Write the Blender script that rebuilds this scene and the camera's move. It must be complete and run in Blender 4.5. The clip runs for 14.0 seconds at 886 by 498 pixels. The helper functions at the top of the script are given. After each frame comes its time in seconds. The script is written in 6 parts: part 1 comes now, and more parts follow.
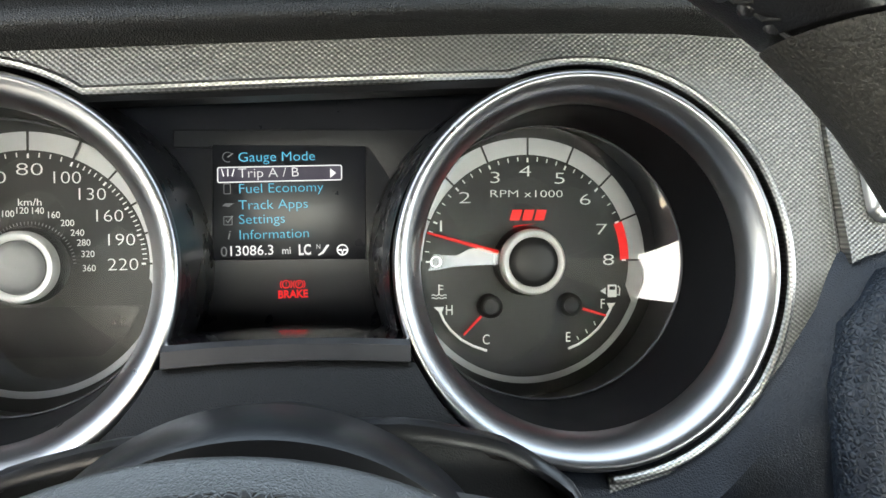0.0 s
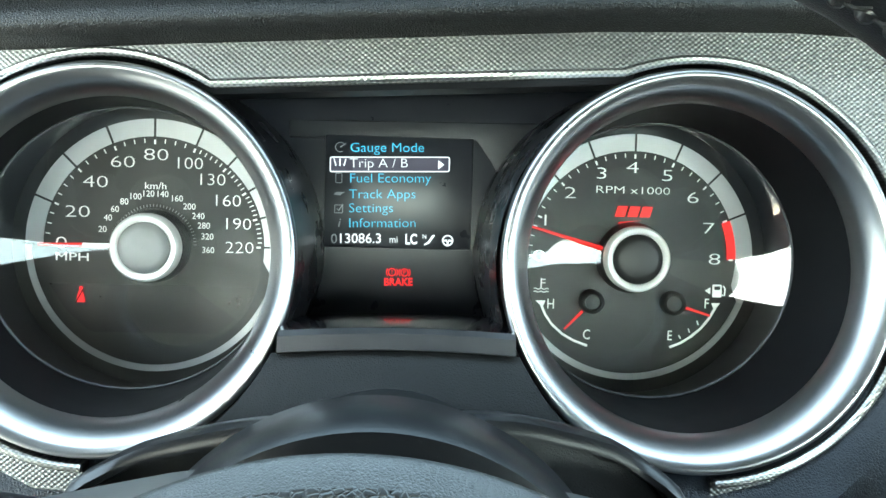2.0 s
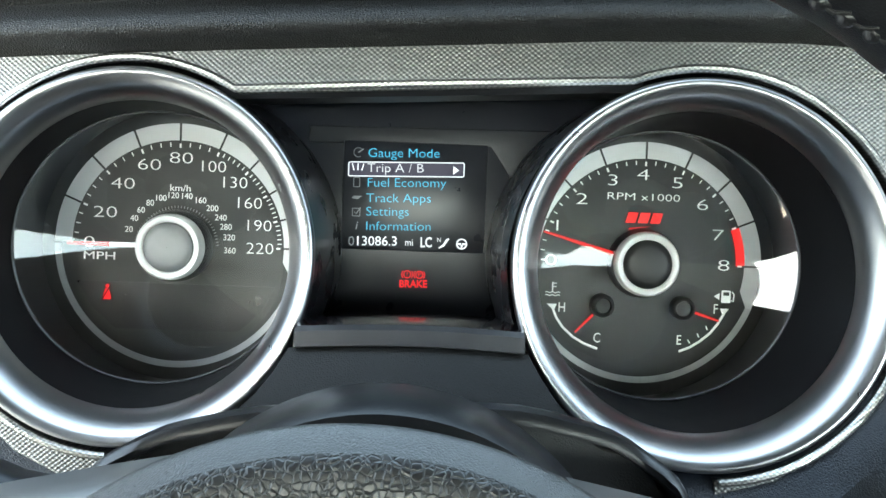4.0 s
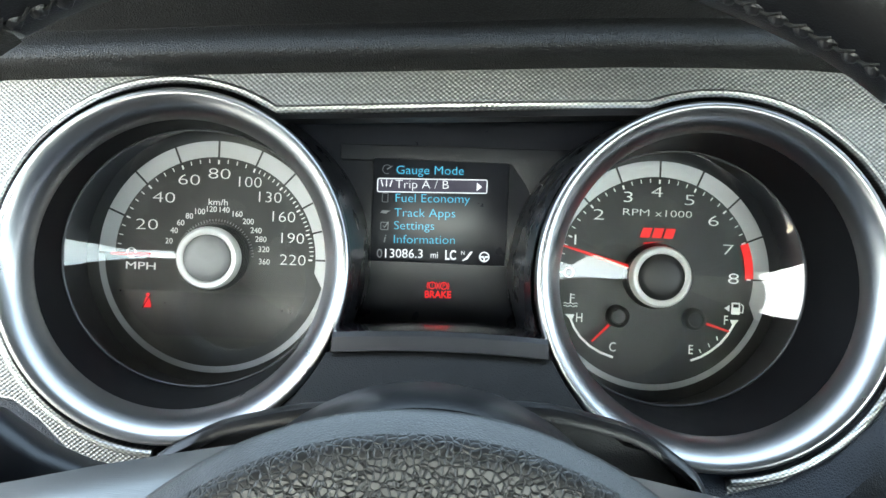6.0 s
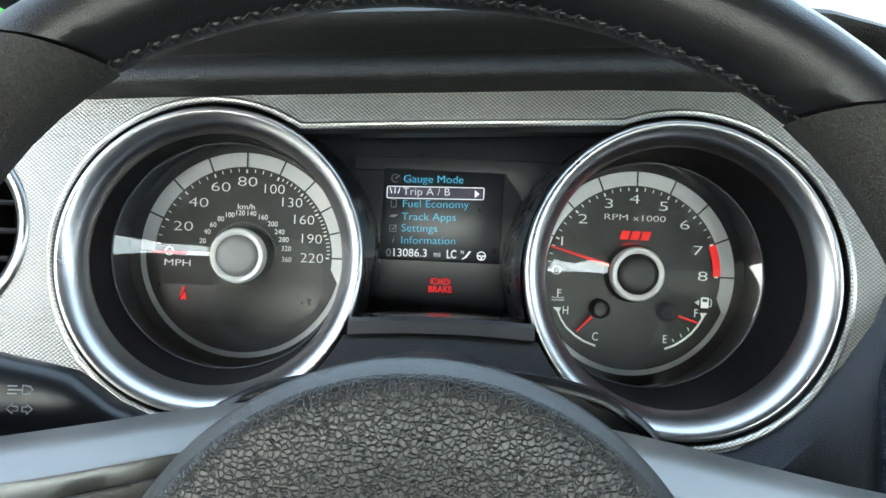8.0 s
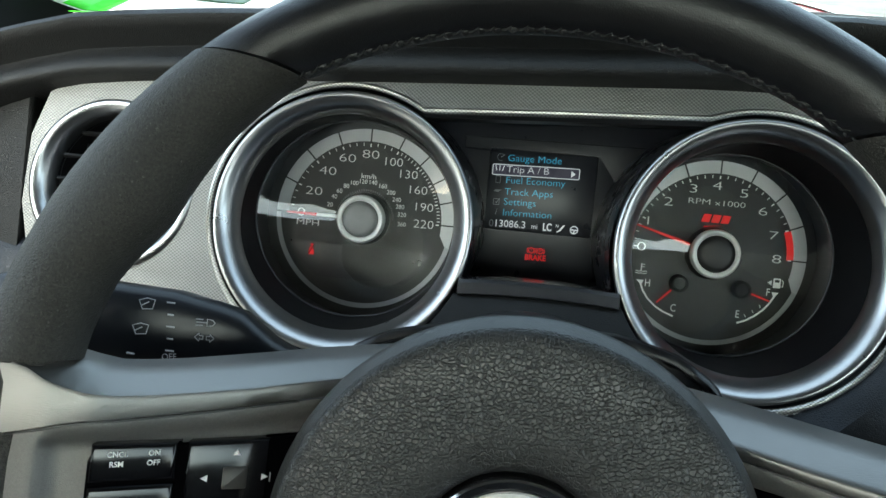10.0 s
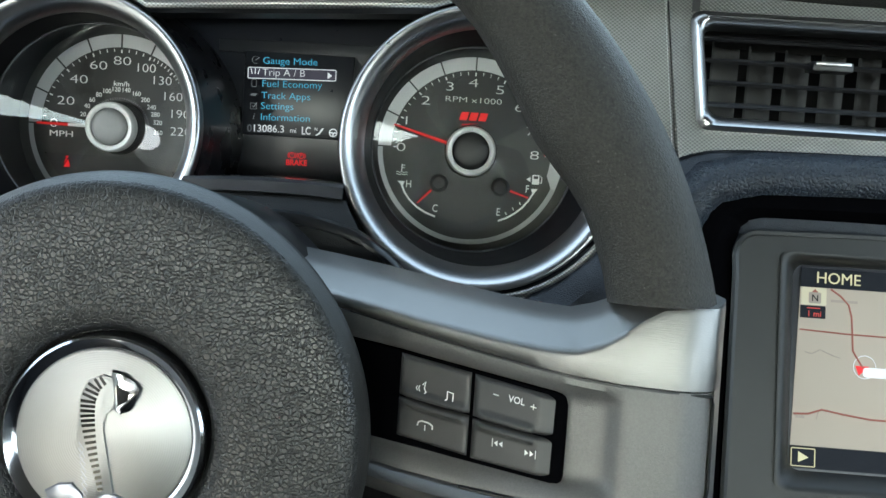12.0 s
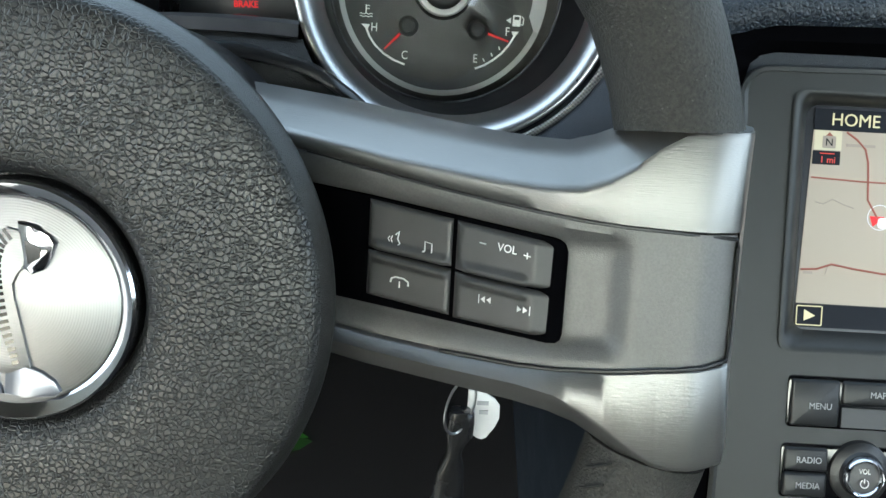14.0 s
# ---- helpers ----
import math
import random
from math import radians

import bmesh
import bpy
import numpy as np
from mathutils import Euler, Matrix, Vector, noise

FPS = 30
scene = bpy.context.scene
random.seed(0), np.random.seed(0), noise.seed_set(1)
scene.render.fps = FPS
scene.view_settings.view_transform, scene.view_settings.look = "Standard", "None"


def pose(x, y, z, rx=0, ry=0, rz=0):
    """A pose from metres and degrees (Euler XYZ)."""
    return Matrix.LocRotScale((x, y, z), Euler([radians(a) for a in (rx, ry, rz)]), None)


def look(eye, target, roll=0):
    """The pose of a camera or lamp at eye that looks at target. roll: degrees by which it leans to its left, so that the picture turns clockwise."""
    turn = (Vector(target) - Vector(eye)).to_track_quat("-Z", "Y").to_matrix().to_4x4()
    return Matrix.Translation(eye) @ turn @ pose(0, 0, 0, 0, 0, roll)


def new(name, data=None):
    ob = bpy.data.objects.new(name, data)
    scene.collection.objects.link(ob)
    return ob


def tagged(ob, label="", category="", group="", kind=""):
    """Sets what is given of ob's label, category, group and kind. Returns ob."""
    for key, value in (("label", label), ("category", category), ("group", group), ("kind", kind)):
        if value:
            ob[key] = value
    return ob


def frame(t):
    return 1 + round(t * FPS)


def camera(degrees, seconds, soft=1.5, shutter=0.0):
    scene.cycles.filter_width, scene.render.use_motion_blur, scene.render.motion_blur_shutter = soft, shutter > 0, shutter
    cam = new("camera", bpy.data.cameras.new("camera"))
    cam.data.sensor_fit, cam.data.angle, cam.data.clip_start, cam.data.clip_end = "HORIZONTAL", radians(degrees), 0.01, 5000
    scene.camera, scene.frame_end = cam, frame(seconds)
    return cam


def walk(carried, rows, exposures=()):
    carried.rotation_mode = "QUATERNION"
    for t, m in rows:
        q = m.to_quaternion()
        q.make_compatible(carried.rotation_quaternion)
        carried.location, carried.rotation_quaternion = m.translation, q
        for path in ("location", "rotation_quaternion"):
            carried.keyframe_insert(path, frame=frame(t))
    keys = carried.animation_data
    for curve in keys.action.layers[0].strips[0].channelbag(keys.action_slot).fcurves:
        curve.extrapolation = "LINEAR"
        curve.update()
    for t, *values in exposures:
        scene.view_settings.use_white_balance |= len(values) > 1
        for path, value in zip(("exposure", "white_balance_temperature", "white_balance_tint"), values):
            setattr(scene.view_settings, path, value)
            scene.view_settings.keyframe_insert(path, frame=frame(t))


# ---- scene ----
# ---- camera ----
# The dials lie in the plane y = 0 of the dash frame D; D leans back from the upright by LEAN_BACK degrees.
LEAN_BACK, DASH_Z = 17.0, 0.95
D = pose(0, 0, DASH_Z, -LEAN_BACK, 0, 0)
cam = camera(55.4, 14.0)
PATH = [
    (0, 0.0122, -0.3858, -0.0345, -8.52, -1.78, -0.16),
    (0.5, 0.0156, -0.3902, -0.0347, -5.90, -2.55, 0.47),
    (1, 0.0024, -0.3912, -0.0290, -4.02, -3.05, 1.03),
    (1.5, 0.0043, -0.3879, -0.0288, -3.44, -3.19, 1.36),
    (2, 0.0037, -0.3900, -0.0286, -2.65, -3.23, 1.58),
    (2.5, 0.0033, -0.3945, -0.0325, -2.18, -2.59, 1.69),
    (3, 0.0045, -0.3990, -0.0308, -1.80, -2.78, 1.88),
    (5.5, 0.0071, -0.4068, -0.0385, -0.88, -1.28, 2.32),
    (6, -0.0043, -0.4218, -0.0349, -0.99, -1.18, 2.50),
    (6.5, 0.0093, -0.4229, -0.0375, -0.50, -0.78, 2.60),
    (7, 0.0088, -0.4281, -0.0390, -0.44, -0.52, 2.67),
    (7.5, 0.0026, -0.4337, -0.0395, -0.47, -0.48, 2.76),
    (8, -0.0034, -0.4763, -0.0408, -0.65, -0.35, 2.71),
    (8.5, -0.0128, -0.4962, -0.0752, -0.47, -0.51, 3.27),
    (8.7, -0.0234, -0.5051, -0.0859, 1.16, -0.29, 3.62),
    (10.8, 0.0084, -0.5629, 0.0093, 6.30, -6.34, 5.44),
    (11, 0.0449, -0.5689, 0.0133, 7.31, -6.78, 5.20),
    (11.5, 0.0897, -0.5554, -0.0176, 3.69, -6.54, 4.08),
    (12, 0.1065, -0.5278, -0.0636, 1.04, -5.49, 3.86),
    (12.5, 0.1101, -0.5025, -0.0976, -0.02, -8.49, 3.81),
    (13, 0.1161, -0.4890, -0.1042, 0.38, -11.85, 3.34),
    (13.5, 0.1149, -0.4852, -0.0950, 0.26, -13.54, 2.87),
    (14, 0.1052, -0.4843, -0.0850, -1.51, -13.27, 3.31),
]
walk(cam, [(t, D @ pose(x, y, z, 90 + pitch, 0, yaw) @ pose(0, 0, 0, 0, 0, roll)) for t, x, y, z, yaw, pitch, roll in PATH],
     exposures=[(0.0, 3.10, 7100, 6), (0.6, 3.70, 6250, -13), (2.0, 3.62, 6250, -9), (3.2, 3.42, 6400, -4), (8.0, 2.96, 6450, 1), (8.7, 2.7, 6550, -1), (10.8, 1.75, 6400, -4), (11.5, 1.6, 6400, -3), (12.1, 2.64, 6400, -1), (14.0, 2.8, 6400, -1)])

# ---- light ----
SUN_TO = Vector((-0.15, -0.79, 0.59)).normalized()
world = bpy.data.worlds.new("sky")
scene.world = world
world.use_nodes = True
wn = world.node_tree
sky = wn.nodes.new("ShaderNodeTexSky")
sky.sky_type, sky.sun_disc = "NISHITA", False
sky.dust_density = 2.6
sky.sun_elevation = math.asin(SUN_TO.z)
sky.sun_rotation = math.atan2(SUN_TO.x, SUN_TO.y)
bg = next(n for n in wn.nodes if n.type == "BACKGROUND")
bg.inputs["Strength"].default_value = 0.24
haze = wn.nodes.new("ShaderNodeHueSaturation")
haze.inputs["Saturation"].default_value = 0.62
wn.links.new(sky.outputs["Color"], haze.inputs["Color"])
wn.links.new(haze.outputs["Color"], bg.inputs["Color"])
sun = new("sun", bpy.data.lights.new("sun", "SUN"))
sun.data.energy, sun.data.angle, sun.data.color = 2.6, radians(0.6), (1.0, 0.92, 0.80)
sun.matrix_world = look(SUN_TO * 50, (0, 0, 0))


# ---- materials ----
SPIN = (-0.0045, -0.1580)  # hub centre, for lathe marks


def mat(name, color, rough=0.5, metal=0.0, vary=0.15, vary_scale=60.0, bump=0.0, bump_scale=800.0, kind="noise", coat=0.0, spec=0.5, fine=0.0, dirt=0.0, uneven=0.08, crease=0.26):
    """Principled material with colour variation at two scales and a relief: noise, grain (leather cells), dimple (rows of pips) or brushed."""
    m = bpy.data.materials.new(name)
    m.use_nodes = True
    nt = m.node_tree
    n, l = nt.nodes, nt.links
    b = n["Principled BSDF"]
    b.inputs["Roughness"].default_value, b.inputs["Metallic"].default_value = rough, metal
    b.inputs["Coat Weight"].default_value, b.inputs["Specular IOR Level"].default_value = coat, spec
    b.inputs["Coat Roughness"].default_value = rough * 0.8 if coat > 0.5 and rough > 0.3 else 0.03
    co = n.new("ShaderNodeTexCoord").outputs["Object"]
    big = n.new("ShaderNodeTexNoise")
    big.inputs["Scale"].default_value, big.inputs["Detail"].default_value = vary_scale, 6.0
    l.new(co, big.inputs["Vector"])
    ramp = n.new("ShaderNodeMapRange")
    ramp.inputs["From Min"].default_value, ramp.inputs["From Max"].default_value = 0.3, 0.7
    ramp.inputs["To Min"].default_value, ramp.inputs["To Max"].default_value = 1 - vary, 1 + vary
    l.new(big.outputs["Fac"], ramp.inputs["Value"])
    scale = n.new("ShaderNodeVectorMath")
    scale.operation = "SCALE"
    scale.inputs[0].default_value = color
    l.new(ramp.outputs[0], scale.inputs["Scale"])
    out = scale.outputs["Vector"]
    if dirt:
        d = n.new("ShaderNodeTexNoise")
        d.inputs["Scale"].default_value, d.inputs["Detail"].default_value = 900.0, 2.0
        l.new(co, d.inputs["Vector"])
        r = n.new("ShaderNodeMapRange")
        r.inputs["From Min"].default_value, r.inputs["From Max"].default_value = 0.68, 0.78
        r.inputs["To Max"].default_value = dirt
        l.new(d.outputs["Fac"], r.inputs["Value"])
        mx = n.new("ShaderNodeMix")
        mx.data_type = "RGBA"
        l.new(r.outputs[0], mx.inputs["Factor"])
        l.new(out, mx.inputs[6])
        mx.inputs[7].default_value = (0.35, 0.34, 0.32, 1)
        out = mx.outputs[2]
    l.new(out, b.inputs["Base Color"])
    rr = n.new("ShaderNodeMapRange")
    rr.inputs["To Min"].default_value, rr.inputs["To Max"].default_value = max(0.02, rough - uneven), min(1, rough + uneven)
    l.new(big.outputs["Fac"], rr.inputs["Value"])
    l.new(rr.outputs[0], b.inputs["Roughness"])
    if bump:
        bp = n.new("ShaderNodeBump")
        bp.inputs["Strength"].default_value, bp.inputs["Distance"].default_value = bump, 0.0006
        if kind == "grain":
            v = n.new("ShaderNodeTexVoronoi")
            v.feature = "DISTANCE_TO_EDGE"
            v.inputs["Scale"].default_value = bump_scale
            w = n.new("ShaderNodeTexNoise")
            w.inputs["Scale"].default_value = bump_scale * 0.6
            l.new(co, w.inputs["Vector"])
            add = n.new("ShaderNodeVectorMath")
            add.operation = "MULTIPLY_ADD"
            l.new(w.outputs["Color"], add.inputs[0])
            add.inputs[1].default_value = (0.85 / bump_scale,) * 3
            l.new(co, add.inputs[2])
            l.new(add.outputs[0], v.inputs["Vector"])
            cl = n.new("ShaderNodeMapRange")
            cl.inputs["From Max"].default_value = crease
            cl.interpolation_type = "SMOOTHERSTEP" if crease > 0.3 else "SMOOTHSTEP"
            l.new(v.outputs["Distance"], cl.inputs["Value"])
            h = cl.outputs[0]
        elif kind == "dimple":
            s = n.new("ShaderNodeSeparateXYZ")
            l.new(co, s.inputs[0])
            hs = []
            for o in (s.outputs["X"], s.outputs["Z"]):
                k = n.new("ShaderNodeMath")
                k.operation = "MULTIPLY"
                l.new(o, k.inputs[0])
                k.inputs[1].default_value = 2 * math.pi * bump_scale * (1.0 if o == s.outputs["X"] else 1.25)
                q = n.new("ShaderNodeMath")
                q.operation = "SINE"
                l.new(k.outputs[0], q.inputs[0])
                hs.append(q.outputs[0])
            p = n.new("ShaderNodeMath")
            p.operation = "MULTIPLY"
            l.new(hs[0], p.inputs[0])
            l.new(hs[1], p.inputs[1])
            h = p.outputs[0]
            # shade in the hollows between pips, painted into the base colour
            pit_shade = n.new("ShaderNodeMapRange")
            pit_shade.interpolation_type = "SMOOTHSTEP"
            pit_shade.inputs["From Min"].default_value, pit_shade.inputs["From Max"].default_value = -0.35, 0.25
            pit_shade.inputs["To Min"].default_value = 0.58
            l.new(h, pit_shade.inputs["Value"])
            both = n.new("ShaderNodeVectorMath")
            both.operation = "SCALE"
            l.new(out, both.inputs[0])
            l.new(pit_shade.outputs[0], both.inputs["Scale"])
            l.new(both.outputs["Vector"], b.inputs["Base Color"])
        else:
            w = n.new("ShaderNodeTexNoise")
            w.inputs["Scale"].default_value, w.inputs["Detail"].default_value = bump_scale, 3.0
            if kind == "spun":
                # lathe marks round the wheel's hub
                w = n.new("ShaderNodeTexWave")
                w.wave_type, w.rings_direction = "RINGS", "Y"
                w.inputs["Scale"].default_value, w.inputs["Distortion"].default_value, w.inputs["Detail"].default_value = bump_scale, 1.5, 3.0
                w.inputs["Detail Scale"].default_value = 0.3
                mp = n.new("ShaderNodeMapping")
                mp.inputs["Location"].default_value = (-SPIN[0], 0.0, -SPIN[1])
                l.new(co, mp.inputs["Vector"])
                l.new(mp.outputs[0], w.inputs["Vector"])
            elif kind == "brushed":
                mp = n.new("ShaderNodeMapping")
                mp.inputs["Scale"].default_value = (0.04, 1.0, 1.0)
                l.new(co, mp.inputs["Vector"])
                l.new(mp.outputs[0], w.inputs["Vector"])
            else:
                l.new(co, w.inputs["Vector"])
            h = w.outputs["Fac"]
        l.new(h, bp.inputs["Height"])
        last = bp
        if fine:
            f = n.new("ShaderNodeTexNoise")
            f.inputs["Scale"].default_value, f.inputs["Detail"].default_value = 3500.0, 2.0
            l.new(co, f.inputs["Vector"])
            b2 = n.new("ShaderNodeBump")
            b2.inputs["Strength"].default_value, b2.inputs["Distance"].default_value = fine, 0.0002
            l.new(f.outputs["Fac"], b2.inputs["Height"])
            l.new(bp.outputs["Normal"], b2.inputs["Normal"])
            last = b2
        l.new(last.outputs["Normal"], b.inputs["Normal"])
    return m


def glow(name, color, strength):
    m = bpy.data.materials.new(name)
    m.use_nodes = True
    b = m.node_tree.nodes["Principled BSDF"]
    b.inputs["Base Color"].default_value = (*[0.4 * c for c in color], 1)
    b.inputs["Emission Color"].default_value, b.inputs["Emission Strength"].default_value = (*color, 1), strength
    b.inputs["Roughness"].default_value = 0.6
    return m


def clear(name, gloss=0.02, ior=1.45, tint=(1, 1, 1)):
    """Thin clear plastic or glass: see-through, with a mirror gloss that grows at a slant."""
    m = bpy.data.materials.new(name)
    m.use_nodes = True
    n, l = m.node_tree.nodes, m.node_tree.links
    n.remove(n["Principled BSDF"])
    t, g, f, x = (n.new("ShaderNode" + k) for k in ("BsdfTransparent", "BsdfGlossy", "LayerWeight", "MixShader"))
    t.inputs["Color"].default_value = (*tint, 1)
    g.inputs["Roughness"].default_value, f.inputs["Blend"].default_value = gloss, 0.5
    f0 = ((ior - 1) / (ior + 1)) ** 2
    steep, curve = n.new("ShaderNodeMath"), n.new("ShaderNodeMath")
    steep.operation, curve.operation = "POWER", "MULTIPLY_ADD"
    steep.inputs[1].default_value = 5.0
    curve.inputs[1].default_value, curve.inputs[2].default_value = 1 - f0, f0
    l.new(f.outputs["Facing"], steep.inputs[0])
    l.new(steep.outputs[0], curve.inputs[0])
    l.new(curve.outputs[0], x.inputs[0])
    l.new(t.outputs[0], x.inputs[1])
    l.new(g.outputs[0], x.inputs[2])
    l.new(x.outputs[0], n["Material Output"].inputs["Surface"])
    return m


M_PAD = mat("dash_vinyl", (0.013, 0.013, 0.013), 0.36, spec=0.7, coat=0.3, bump=0.2, bump_scale=1100, kind="grain", fine=0.1, vary=0.1)
M_BROW = mat("brow_vinyl", (0.009, 0.009, 0.009), 0.46, spec=0.42, bump=0.45, bump_scale=900, crease=0.36, kind="grain", fine=0.1, vary=0.1)
M_PADLOW = mat("lower_dash_vinyl", (0.012, 0.017, 0.026), 0.40, spec=0.5, bump=0.35, bump_scale=900, kind="grain", fine=0.1, vary=0.1)
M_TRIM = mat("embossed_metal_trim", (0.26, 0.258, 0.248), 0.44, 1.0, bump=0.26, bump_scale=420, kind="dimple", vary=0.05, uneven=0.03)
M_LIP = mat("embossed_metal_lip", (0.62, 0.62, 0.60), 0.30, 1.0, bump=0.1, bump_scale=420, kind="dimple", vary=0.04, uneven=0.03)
M_CHROME = mat("satin_chrome", (0.46, 0.465, 0.475), 0.28, 1.0, vary=0.02, uneven=0.015)
M_BLACK = mat("matt_black_plastic", (0.011, 0.0113, 0.0125), 0.38, bump=0.1, bump_scale=900)
M_POD = mat("pod_plastic", (0.012, 0.0125, 0.014), 0.28, spec=0.6, bump=0.05, bump_scale=1500)
M_FRAME = mat("display_frame_plastic", (0.026, 0.028, 0.033), 0.4, bump=0.08, bump_scale=1500)
M_FILLER = mat("filler_vinyl", (0.010, 0.010, 0.010), 0.6, spec=0.3, bump=0.25, bump_scale=1000, kind="grain")
M_GLOSSBLACK = mat("gloss_black_plastic", (0.004, 0.004, 0.005), 0.12, bump=0.0)
M_CONE = mat("gauge_cone_black", (0.004, 0.0042, 0.005), 0.5, spec=0.25, bump=0.05, bump_scale=1500)
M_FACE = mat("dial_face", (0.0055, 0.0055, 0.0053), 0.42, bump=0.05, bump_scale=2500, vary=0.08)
# paler copy of the dial face: light on the speedometer painted in
M_FACELIT = mat("dial_face_lit", (0.026, 0.026, 0.024), 0.42, bump=0.05, bump_scale=2500, vary=0.08)
M_FACEDK = mat("dial_lower_window", (0.006, 0.006, 0.007), 0.3)
M_BAND = mat("dial_band_print", (0.62, 0.63, 0.64), 0.4, 0.25, vary=0.04)
M_WHITE = mat("white_print", (0.78, 0.78, 0.76), 0.5, vary=0.02)
M_NUMERAL = glow("backlit_numeral", (0.95, 0.95, 0.93), 0.04)
M_NUMERAL.node_tree.nodes["Principled BSDF"].inputs["Base Color"].default_value = (0.8, 0.8, 0.78, 1)
M_DIMPRINT = mat("grey_print", (0.32, 0.32, 0.33), 0.5, vary=0.02)
M_RED = glow("red_print", (0.9, 0.02, 0.02), 0.10)
M_NEEDLE = glow("red_needle", (0.9, 0.03, 0.03), 0.08)
# lit copy of the black hub cap, the light painted as grey
M_CAPLIT = mat("hub_cap_lit", (0.24, 0.24, 0.24), 0.5, 0.3, bump=0.1, bump_scale=2500)
M_CAPBLACK = mat("hub_cap_black", (0.012, 0.012, 0.012), 0.45)
M_HUBRING = mat("hub_ring_silver", (0.80, 0.80, 0.78), 0.42, 0.15, vary=0.03)
M_CYAN = glow("screen_cyan", (0.10, 0.52, 0.80), 0.13)
M_SCRWHITE = glow("screen_white", (0.85, 0.88, 0.95), 0.13)
M_SCRGREY = glow("screen_grey", (0.4, 0.42, 0.46), 0.03)
M_SCRPURP = glow("screen_select", (0.10, 0.09, 0.15), 0.03)
M_LAMPRED = glow("warning_red", (1.0, 0.02, 0.03), 0.10)
M_SCREENBACK = mat("screen_glass_black", (0.017, 0.019, 0.026), 0.30, vary=0.05)
M_STRIP = mat("satin_grey_strip", (0.05, 0.05, 0.053), 0.35, 0.4, bump=0.05, bump_scale=1500)
M_LEATHER = mat("smooth_black_leather", (0.008, 0.008, 0.009), 0.34, spec=0.7, bump=0.15, bump_scale=1200, kind="grain", vary=0.1)
M_SUEDE = mat("worn_grey_suede", (0.027, 0.025, 0.021), 0.54, bump=1.0, bump_scale=1300, vary=0.5, vary_scale=1000, spec=0.5, fine=0.5, dirt=0.2)
M_STITCH = mat("black_thread", (0.012, 0.012, 0.012), 0.6, bump=0.2, bump_scale=3000)
M_HUB = mat("grained_airbag_vinyl", (0.0125, 0.0127, 0.0124), 0.37, spec=0.65, bump=0.46, bump_scale=640, kind="grain", fine=0.03, vary=0.08, crease=0.17)
M_HUBEDGE = mat("airbag_edge_vinyl", (0.021, 0.021, 0.020), 0.36, spec=0.7, bump=0.2, bump_scale=1400, kind="grain", vary=0.1)
M_SILVER = mat("satin_silver_paint", (0.262, 0.257, 0.25), 0.38, 0.85, bump=0.14, bump_scale=2600, vary=0.05, vary_scale=25, kind="brushed", uneven=0.05)
M_PANEL = mat("grey_metallic_panel", (0.150, 0.147, 0.142), 0.42, 0.45, bump=0.2, bump_scale=2600, vary=0.10, vary_scale=1400, fine=0.25)
M_STACKCAP = mat("stack_button_black", (0.007, 0.0075, 0.009), 0.38, spec=0.45, bump=0.1, bump_scale=2500)
M_ROLL = mat("pad_roll_vinyl", (0.012, 0.018, 0.028), 0.42, spec=0.5, bump=0.9, bump_scale=430, kind="grain", crease=0.34)
M_BUTTON = mat("button_black", (0.050, 0.049, 0.048), 0.38, spec=0.5, bump=0.12, bump_scale=2500)
M_STACK = mat("stack_grey_paint", (0.024, 0.025, 0.0245), 0.44, 0.25, bump=0.1, bump_scale=3200, vary=0.04, vary_scale=120, fine=0.1)
M_POLISH = mat("polished_metal", (0.55, 0.56, 0.60), 0.10, 1.0, vary=0.02, uneven=0.02)
M_ALU = mat("spun_aluminium", (0.29, 0.29, 0.295), 0.35, 1.0, bump=0.10, bump_scale=420, kind="spun", vary=0.03, uneven=0.03)
M_BADGE = mat("grey_relief", (0.26, 0.27, 0.31), 0.30, 0.9)
M_MAP = glow("map_sand", (0.60, 0.52, 0.44), 0.06)
M_MAPBAR = glow("map_bar", (0.012, 0.016, 0.028), 0.03)
M_MAPBAR.node_tree.nodes["Principled BSDF"].inputs["Specular IOR Level"].default_value = 0.2
M_MAPCREAM = glow("map_cream", (0.85, 0.78, 0.58), 0.07)
M_MAPRED = glow("map_road_red", (0.42, 0.13, 0.10), 0.06)
M_MAPTXT = glow("map_text", (0.95, 0.86, 0.55), 0.09)
M_MAPLINE = glow("map_line_grey", (0.48, 0.42, 0.37), 0.06)
M_SHROUD = mat("column_plastic", (0.009, 0.009, 0.010), 0.33, bump=0.08, bump_scale=1800, vary=0.1, dirt=0.05)
M_COLUMN = mat("column_face_plastic", (0.018, 0.0175, 0.0165), 0.5, bump=0.2, bump_scale=1100, kind="grain", vary=0.1)
M_STALK = mat("stalk_plastic", (0.006, 0.007, 0.010), 0.33, bump=0.1, bump_scale=1800)
M_SLAT = mat("vent_slat_plastic", (0.010, 0.010, 0.011), 0.4)
M_MAPREDTXT = glow("map_red_text", (0.9, 0.10, 0.08), 0.08)
M_LENS = clear("gauge_lens", 0.02, 1.72)
M_GLASS = clear("window_glass", 0.01, 1.3, (0.95, 0.98, 0.97))
M_PAPER = mat("white_paper", (0.82, 0.82, 0.80), 0.6, vary=0.03)
M_GREEN = mat("green_print", (0.06, 0.55, 0.02), 0.5, vary=0.1)
M_DARKGREEN = mat("dark_green_print", (0.009, 0.04, 0.007), 0.5, vary=0.2)
M_LEAF = mat("leaf_green_print", (0.03, 0.16, 0.02), 0.5, vary=0.2)
M_LIME = mat("lime_print", (0.20, 0.62, 0.03), 0.5, vary=0.1)
